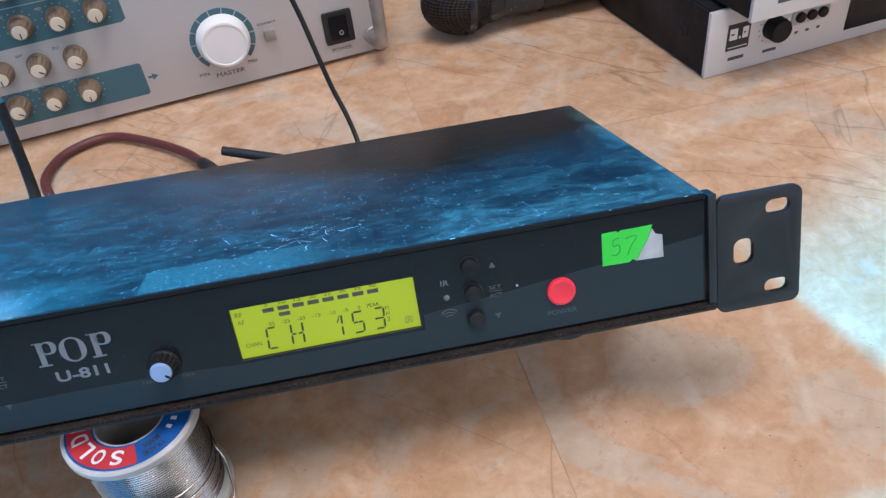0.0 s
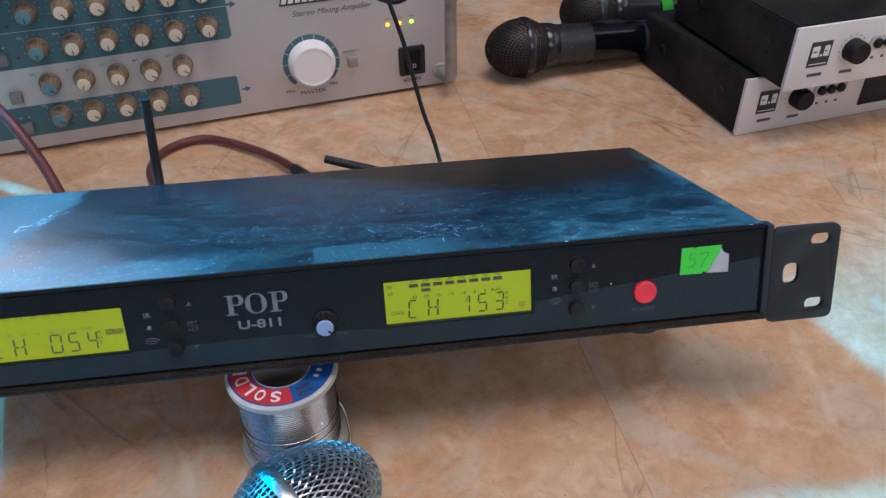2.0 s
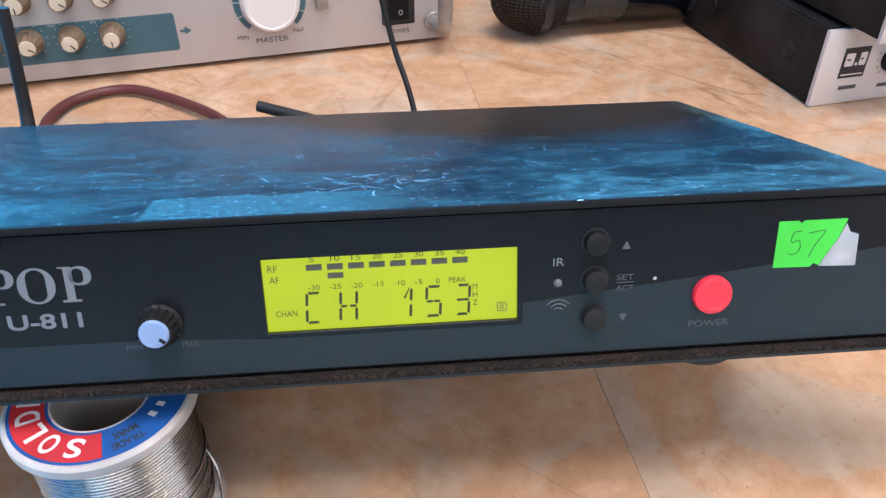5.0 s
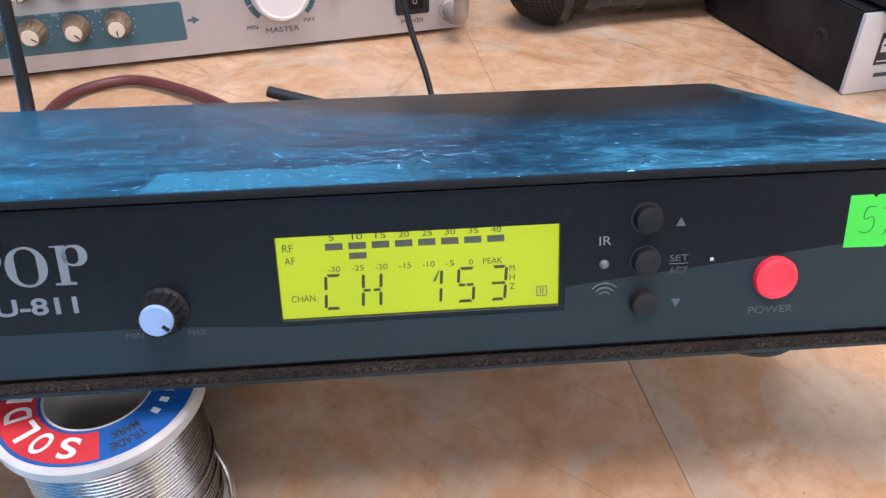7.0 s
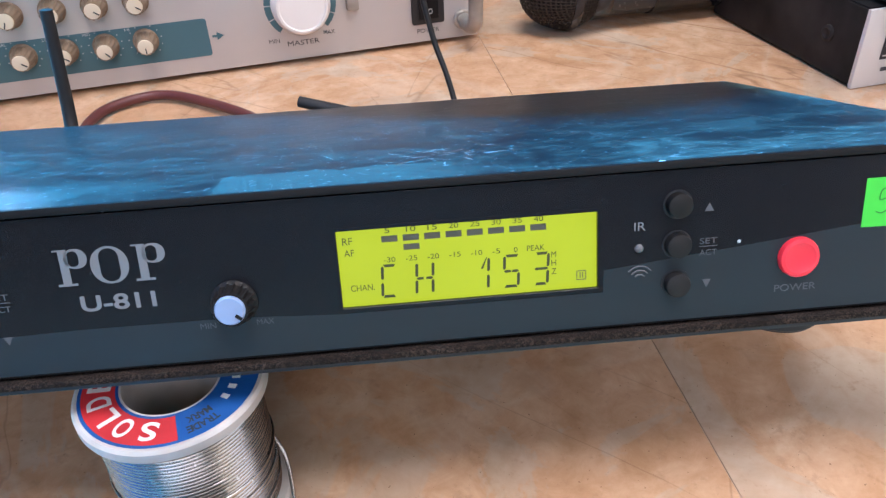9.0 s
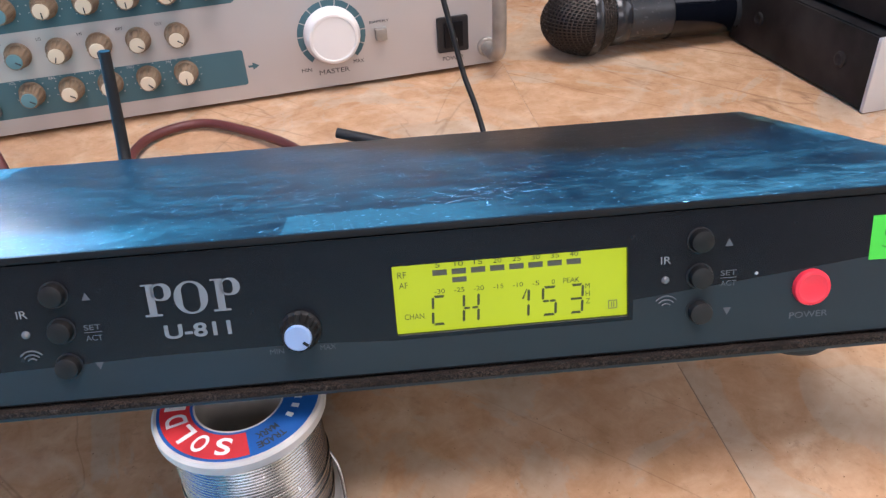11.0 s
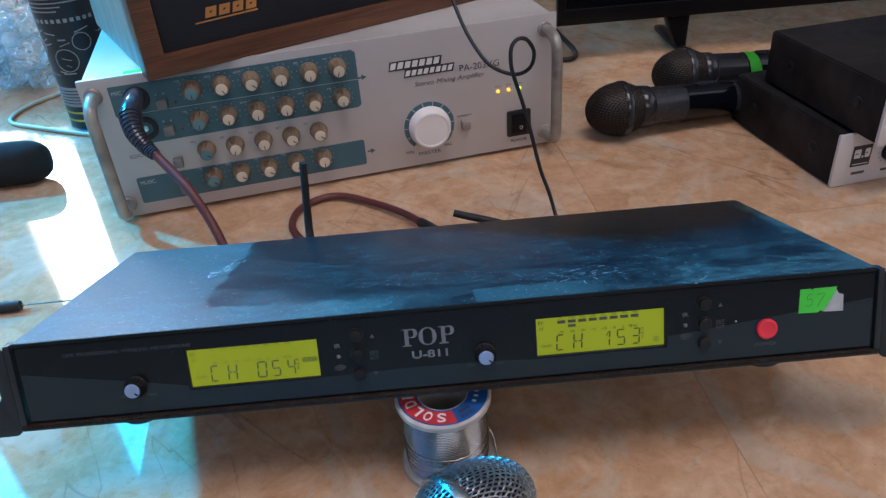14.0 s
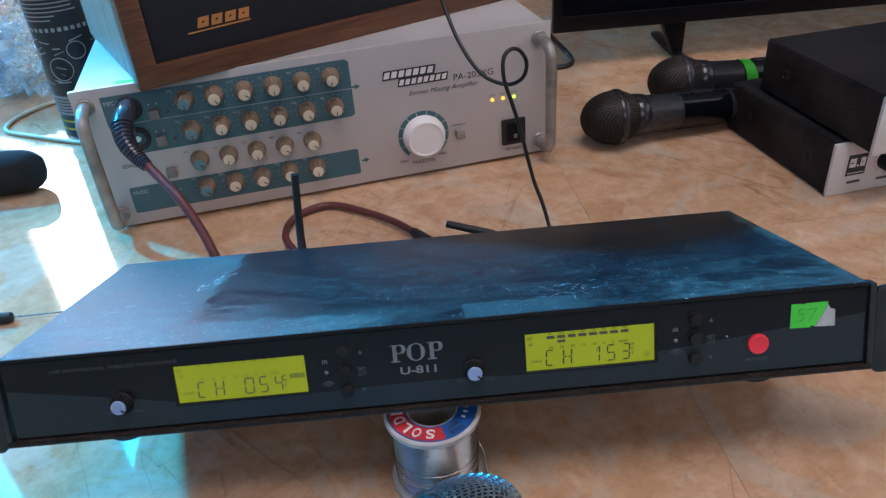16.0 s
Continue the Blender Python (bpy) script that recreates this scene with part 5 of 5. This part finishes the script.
# ---- two stacked half-width units ----
def unit_box(m, label):
    u = thing("audio_unit", m, label, "audio unit", "stacked audio units")
    w, d, h = 0.30, 0.152, 0.047
    part("case", block(0.0, w, 0.003, d, 0.0015, h, 0.0012), M["box_black"], u, "black crackle steel case")
    part("lid", block(0.001, w - 0.001, 0.004, d - 0.001, h + 0.0001, h + 0.0009), M["box_lid"], u, "dusty black lid")
    part("front_panel", block(-0.001, w + 0.001, 0.0, 0.003, 0.0005, h + 0.0006, 0.0006), M["box_silver"], u, "brushed silver front")
    for fx in (0.02, w - 0.02):
        for fy in (0.02, d - 0.02):
            part("foot", lathe([(0, 0), (0.006, 0), (0.006, 0.0014), (0, 0.0014)], 16, pose(fx, fy, 0)), M["rubber"], u)
    for fy in (0.030, 0.118):
        boss = part("screw", lathe([(5.2 * MM, 0), (5.0 * MM, 1.2 * MM), (3.4 * MM, 1.8 * MM), (2.4 * MM, 1.0 * MM), (0, 0.9 * MM)], 24, pose(0.0, fy, 0.025, 0, -90, 0)), M["box_black"], u, "black side screw")
    y = -0.0001
    part("badge", flat_bar(0.0135, 0.0315, 0.0170, 0.0360, y - 0.0001), M["dark_print"], u, "", False)
    for q in ((0.0155, 0.0215, 0.0245, 0.0325), (0.0228, 0.0244, 0.0245, 0.0265), (0.0255, 0.0300, 0.0245, 0.0325)):
        part("badge_shape", plate([slot((q[0] + q[1]) / 2, (q[2] + q[3]) / 2, q[1] - q[0], q[3] - q[2], 0.0006)] + ([slot((q[0] + q[1]) / 2 - 0.0006, (q[2] + q[3]) / 2, (q[1] - q[0]) * 0.5, 0.0012, 0.0005)] if q[3] - q[2] > 0.004 else []), 0.0002, 0, pose(0, y - 0.0002, 0) @ UPRIGHT), M["white_print"], u)
    part("badge_shape", flat_bar(0.0150, 0.0300, 0.0188, 0.0196, y - 0.0003), M["white_print"], u, "", False)
    part("print_bar", flat_bar(0.0165, 0.0290, 0.0095, 0.0120, y - 0.0001), M["print_dim"], u, "", False)
    k = part("knob", lathe([(0, 0), (8.4 * MM, 0), (8.2 * MM, 9 * MM), (7.4 * MM, 10 * MM), (0, 10 * MM)], 40, facing(0.0500, 0, 0.0265), lambda a, r, h_: r - (0.4 * MM if 1 * MM < h_ < 9.5 * MM and math.cos(a * 18) < 0 else 0)), M["button"], u)
    for i in range(13):
        a = radians(230 - 23.5 * i)
        part("scale_dot", lathe([(0.5 * MM, 0), (0.5 * MM, 0.1 * MM), (0, 0.1 * MM)], 6, facing(0.0500 + 11 * MM * math.cos(a), 0, 0.0265 + 11 * MM * math.sin(a))), M["dark_print"], u)
    part("print_bar", flat_bar(0.0445, 0.0555, 0.0085, 0.0108, y - 0.0001), M["print_dim"], u, "", False)
    tray = part("button_tray", plate([slot(0.0795, 0.0290, 0.0300, 0.0105, 0.0030)], 0.0012, 0.0003, pose(0, -0.0004, 0) @ UPRIGHT), M["silver"], u)
    for i in range(3):
        part("button", lathe([(3.6 * MM, 0), (3.6 * MM, 2.2 * MM), (3.0 * MM, 2.8 * MM), (0, 2.9 * MM)], 24, facing(0.0705 + i * 0.0090, -0.0008, 0.0290)), M["button"], tray)
        part("print_bar", flat_bar(0.0690 + i * 0.0090, 0.0718 + i * 0.0090, 0.0165, 0.0185, y - 0.0001), M["print_dim"], u, "", False)
    part("display_window", block(0.1120, 0.2000, -0.0006, 0.001, 0.0090, 0.0400, 0.0004), M["screen"], u, "dark display window")
    return u


unit_box(pose(0.3320, 0.2830, 0, 0, 0, 10.0), "black audio unit with silver front on the floor")
unit_box(pose(0.3450, 0.2565, 0.0490, 0, 0, 9.5), "black audio unit with dusty lid stacked on another")


# ---- television ----
def television():
    t = thing("television", pose(0.168, 0.632, 0, 0, 0, 0.5), "black flat television on two splayed feet, switched on", "television")
    w, z0, z1 = 1.02, 0.047, 0.640
    part("bezel", plate([[(0, z0), (w, z0), (w, z1), (0, z1)], [(0.008, z0 + 0.016), (w - 0.008, z0 + 0.016), (w - 0.008, z1 - 0.008), (0.008, z1 - 0.008)]], 0.012, 0.001, pose(0, 0.006, 0) @ UPRIGHT), M["gloss_black"], t)
    part("screen", block(0.007, w - 0.007, 0.004, 0.010, z0 + 0.015, z1 - 0.007), M["screen"], t, "dark glossy screen")
    part("back", block(0.010, w - 0.010, 0.0125, 0.045, z0 + 0.004, z1 - 0.006, 0.006), M["gloss_black"], t)
    for u0 in (0.40, 0.47, 0.52):
        part("caption_bar", block(u0 - 0.205, u0 - 0.165, 0.0032, 0.0038, z0 + 0.030, z0 + 0.037), M["screen_blue"], t, "small lit blue caption bar")
    for fx in (0.145, 0.875):
        bm = block(fx - 0.016, fx + 0.018, 0.010, 0.030, 0.004, z0 + 0.010, 0.002)
        for v in bm.verts:
            if v.co.z < 0.02:
                v.co.x = fx + 0.010 + (v.co.x - fx) * 0.35
        leg = part("leg", bm, M["gloss_black"], t)
        part("foot", block(fx + 0.004, fx + 0.017, -0.055, 0.10, 0.0, 0.0070, 0.003), M["gloss_black"], leg)


television()


# ---- tin, clear bag, foam cover, cables on the left ----
def tin():
    t = thing("tin_can", pose(-0.3665, 0.575, 0), "tall black printed tin with grey and yellow printing", "can")
    R, H = 0.0335, 0.235
    part("body", lathe([(0, 0.001), (R - 0.001, 0), (R, 0.002), (R, H - 0.004), (R - 0.002, H), (0, H)], 56), M["can"], t)
    part("rim", lathe([(R, 0.0), (R + 0.0008, 0.001), (R + 0.0008, 0.003), (R, 0.004)], 56), M["steel"], t)

    def wrap(name, a0, a1, z0, z1, mat, rise=0.0, lift=0.0003):
        bm = bmesh.new()
        n = max(3, int((a1 - a0) / 4))
        pts = [[bm.verts.new(((R + lift) * math.cos(radians(a0 + (a1 - a0) * i / n)), (R + lift) * math.sin(radians(a0 + (a1 - a0) * i / n)), z + rise * i / n)) for z in (z0, z1)] for i in range(n + 1)]
        for p, q in zip(pts, pts[1:]):
            bm.faces.new((p[0], q[0], q[1], p[1]))
        part(name, bm, mat, t)
    for z in (0.012, 0.021):
        wrap("stripe", -200, 20, z, z + 0.0022, M["can_yellow"], 0.002)
    wrap("panel", -195, -20, 0.030, 0.052, M["can_print"])
    for i in range(5):
        wrap("print_bar", -185, -30, 0.0335 + i * 0.0035, 0.0345 + i * 0.0035, M["can"], 0, 0.0006)
    rnd = random.Random(4)
    for i in range(16):
        a = -200 + i * 11
        wrap("print_bar", a, a + 6.5, 0.1210, 0.1250, M["can_print"])
    for i in range(34):
        a, z = rnd.uniform(-200, -10), rnd.uniform(0.062, 0.115)
        wrap("print_bar", a, a + rnd.uniform(5, 26), z, z + rnd.uniform(0.0006, 0.0016), M["can_print"], rnd.uniform(-0.004, 0.004), 0.0004)
    for i in range(12):
        z = 0.132 + i * 0.0042
        wrap("print_bar", -205, rnd.uniform(-90, -10), z, z + 0.0013, M["can_print"])
    for i in range(3):
        wrap("stripe", -200, 0, 0.150 + i * 0.022, 0.1525 + i * 0.022, M["can_yellow"], 0.016, 0.0008)
    # round picture motifs as plain rings
    for a, z, r in ((-150, 0.095, 0.010), (-95, 0.082, 0.012), (-60, 0.100, 0.009)):
        c = [((R + 0.0006) * math.cos(radians(a) + r * math.cos(q) / R), (R + 0.0006) * math.sin(radians(a) + r * math.cos(q) / R), z + r * math.sin(q)) for q in [2 * math.pi * i / 24 for i in range(24)]]
        part("ring_print", tube([Vector(p) for p in c], 0.0005, 5, True), M["can_print"], t)


tin()


def bag():
    b = thing("plastic_bag", pose(-0.545, 0.745, 0), "crumpled clear plastic bag lying on the floor", "bag")
    for k, (x, y, z, r, seed) in enumerate(((0, 0, 0.060, 0.080, 1), (0.055, -0.015, 0.040, 0.052, 2), (-0.05, 0.02, 0.05, 0.065, 3))):
        bm = bmesh.new()
        bmesh.ops.create_icosphere(bm, subdivisions=5, radius=1)
        for v in bm.verts:
            p = v.co.normalized()
            q = p * 2.2 + Vector((seed * 7, 0, 0))
            d = 0.80 + 0.6 * abs(noise.noise(q)) + 0.30 * abs(noise.noise(q * 2.3)) - 0.12 * abs(noise.noise(q * 4.1))
            v.co = Vector((x + p.x * r * d, y + p.y * r * d, max(0.002, z + p.z * r * d * 0.85)))
        part("fold", bm, M["film"], b)


bag()


def foam_cover():
    f = thing("foam_cover", pose(-0.430, 0.428, 0), "black foam microphone wind cover lying on its side", "wind cover")
    n = 26
    prof = []
    for i in range(n + 1):
        t = i / n
        prof.append((0.0215 * (1 - abs(2 * t - 1) ** 5) ** 0.45, -0.045 + 0.109 * t))
    prof[0], prof[-1] = (0, prof[0][1]), (0, prof[-1][1])
    bm = lathe(prof, 40, pose(0, 0, 0.0205, 0, 90, 4))
    for v in bm.verts:
        v.co += v.normal * 0.0008 * noise.noise(v.co * 90)
        v.co.z = max(v.co.z, 0.0)
    part("foam", bm, M["foam"], f)


foam_cover()


def cable(name, line, radius, mat, label, steps=10, sides=10):
    ob = part(name, tube(smooth_line(line, steps), radius, sides), mat)
    return tagged(ob, label, "cable")


def microphone_lead():
    lead = thing("microphone_lead", pose(0, 0, 0), "brown-red microphone lead plugged into the amplifier", "cable")
    boot = smooth_line([(-0.2321, 0.3363, 0.1106), (-0.2296, 0.3184, 0.1106), (-0.2283, 0.3054, 0.1065), (-0.2231, 0.2912, 0.0983), (-0.2146, 0.2827, 0.0896), (-0.2068, 0.2761, 0.0850)], 10)
    plug = part("plug", tube(boot, lambda s: (0.0078 if s < 0.42 else 0.0078 - 0.0042 * (s - 0.42) / 0.58), 20), M["boot"], lead, "black moulded plug with ribbed boot")
    for i in range(20, len(boot) - 1, 2):
        way = (boot[i + 1] - boot[i - 1]).normalized()
        s = i / (len(boot) - 1)
        r = 0.0088 - 0.0042 * (s - 0.42) / 0.58
        part("boot_rib", lathe([(r - 0.002, -0.0009), (r, -0.0006), (r, 0.0006), (r - 0.002, 0.0009), (r - 0.002, -0.0009)], 24, Matrix.Translation(boot[i]) @ way.to_track_quat("Z", "Y").to_matrix().to_4x4()), M["boot"], plug)
    part("wire", tube(smooth_line([(-0.2080, 0.2775, 0.0860), (-0.195, 0.2660, 0.0760), (-0.1819, 0.2537, 0.0656), (-0.168, 0.240, 0.045), (-0.156, 0.226, 0.020), (-0.145, 0.222, 0.006), (-0.125, 0.226, 0.0042)], 10), 0.0036, 14), M["cable_red"], lead)


microphone_lead()
loop = cable("audio_lead", [(-0.060, 0.222, 0.0042), (-0.085, 0.240, 0.0042), (-0.105, 0.262, 0.0042), (-0.119, 0.290, 0.0042), (-0.116, 0.318, 0.0042), (-0.100, 0.334, 0.0042), (-0.080, 0.336, 0.0045), (-0.052, 0.318, 0.005), (-0.027, 0.295, 0.006), (-0.012, 0.273, 0.008), (-0.004, 0.258, 0.010)], 0.0030, M["cable_red"], "brown-red audio lead looped on the floor")
part("plug", tube(smooth_line([(-0.012, 0.273, 0.008), (-0.004, 0.258, 0.010), (0.000, 0.240, 0.015), (0.002, 0.200, 0.024)], 8), lambda s: 0.0040 + 0.0020 * s, 16), M["rubber"], loop, "black moulded plug")
cable("antenna_lead", [(0.016, 0.52, 0.4195), (0.017, 0.47, 0.4200), (0.0175, 0.432, 0.408), (0.0185, 0.412, 0.34), (0.0200, 0.385, 0.25), (0.0223, 0.360, 0.1939), (0.0257, 0.335, 0.1743), (0.0345, 0.310, 0.1508), (0.0449, 0.293, 0.1347), (0.0541, 0.283, 0.1279), (0.0678, 0.276, 0.1250), (0.0776, 0.272, 0.1307), (0.0803, 0.270, 0.1421), (0.0753, 0.268, 0.1522), (0.0680, 0.264, 0.1550), (0.0626, 0.260, 0.1499), (0.0623, 0.257, 0.1367), (0.0669, 0.255, 0.1202), (0.0716, 0.253, 0.1033), (0.0758, 0.249, 0.0846), (0.0811, 0.244, 0.0611), (0.0865, 0.238, 0.0446), (0.0903, 0.230, 0.0293), (0.092, 0.208, 0.020), (0.092, 0.196, 0.019)], 0.00145, M["cable_black"], "thin black lead hanging in a loop before the amplifier")
cable("power_lead", [(0.135, 0.66, 0.003), (0.165, 0.64, 0.003), (0.188, 0.64, 0.0032), (0.196, 0.668, 0.0035), (0.178, 0.70, 0.02), (0.150, 0.71, 0.05), (0.12, 0.70, 0.06)], 0.0032, M["cable_black"], "black power lead bent behind the amplifier")
cable("pale_lead", [(-0.33, 0.515, 0.0026), (-0.3825, 0.5366, 0.0026), (-0.4364, 0.5629, 0.0026), (-0.472, 0.582, 0.0026), (-0.4824, 0.606, 0.0026), (-0.474, 0.640, 0.0026), (-0.4532, 0.668, 0.0026), (-0.42, 0.69, 0.0026), (-0.37, 0.70, 0.0026)], 0.0024, M["cable_white"], "pale green lead looped on the tiles")


def stylus():
    s = thing("rod_antenna", pose(-0.3119, 0.2098, 0.0045, 0, 0, 2), "black rod with a thin steel wire lying on the tiles", "antenna")
    part("sleeve", tube([Vector((-0.07, 0, 0)), Vector((-0.002, 0, 0)), Vector((0, 0, 0))], lambda t: 0.0042 if t < 0.9 else 0.0036, 16), M["rubber"], s)
    part("wire", tube([Vector((0, 0, 0)), Vector((0.06, 0.002, -0.002)), Vector((0.11, 0.004, -0.0037))], 0.0007, 8), M["steel"], s)


stylus()

# ---- floor tiles ----
def tiles():
    bm = block(0.00018, TILE - 0.00018, 0.00018, TILE - 0.00018, -0.009, 0, 0.00022)
    first = part("tile", bm, M["tile"], floor, "", False)
    data = first.data
    bpy.data.objects.remove(first)
    for i in range(-5, 5):
        for j in range(-7, 5):
            m = CORNER @ pose(i * TILE, j * TILE, 0)
            c = m @ Vector((TILE / 2, TILE / 2, 0))
            if X0 - 0.3 < c.x < X1 + 0.3 and Y0 - 0.3 < c.y < Y1 + 0.3:
                ob = new("tile", data)
                ob.parent = floor
                ob.matrix_world = m


tiles()
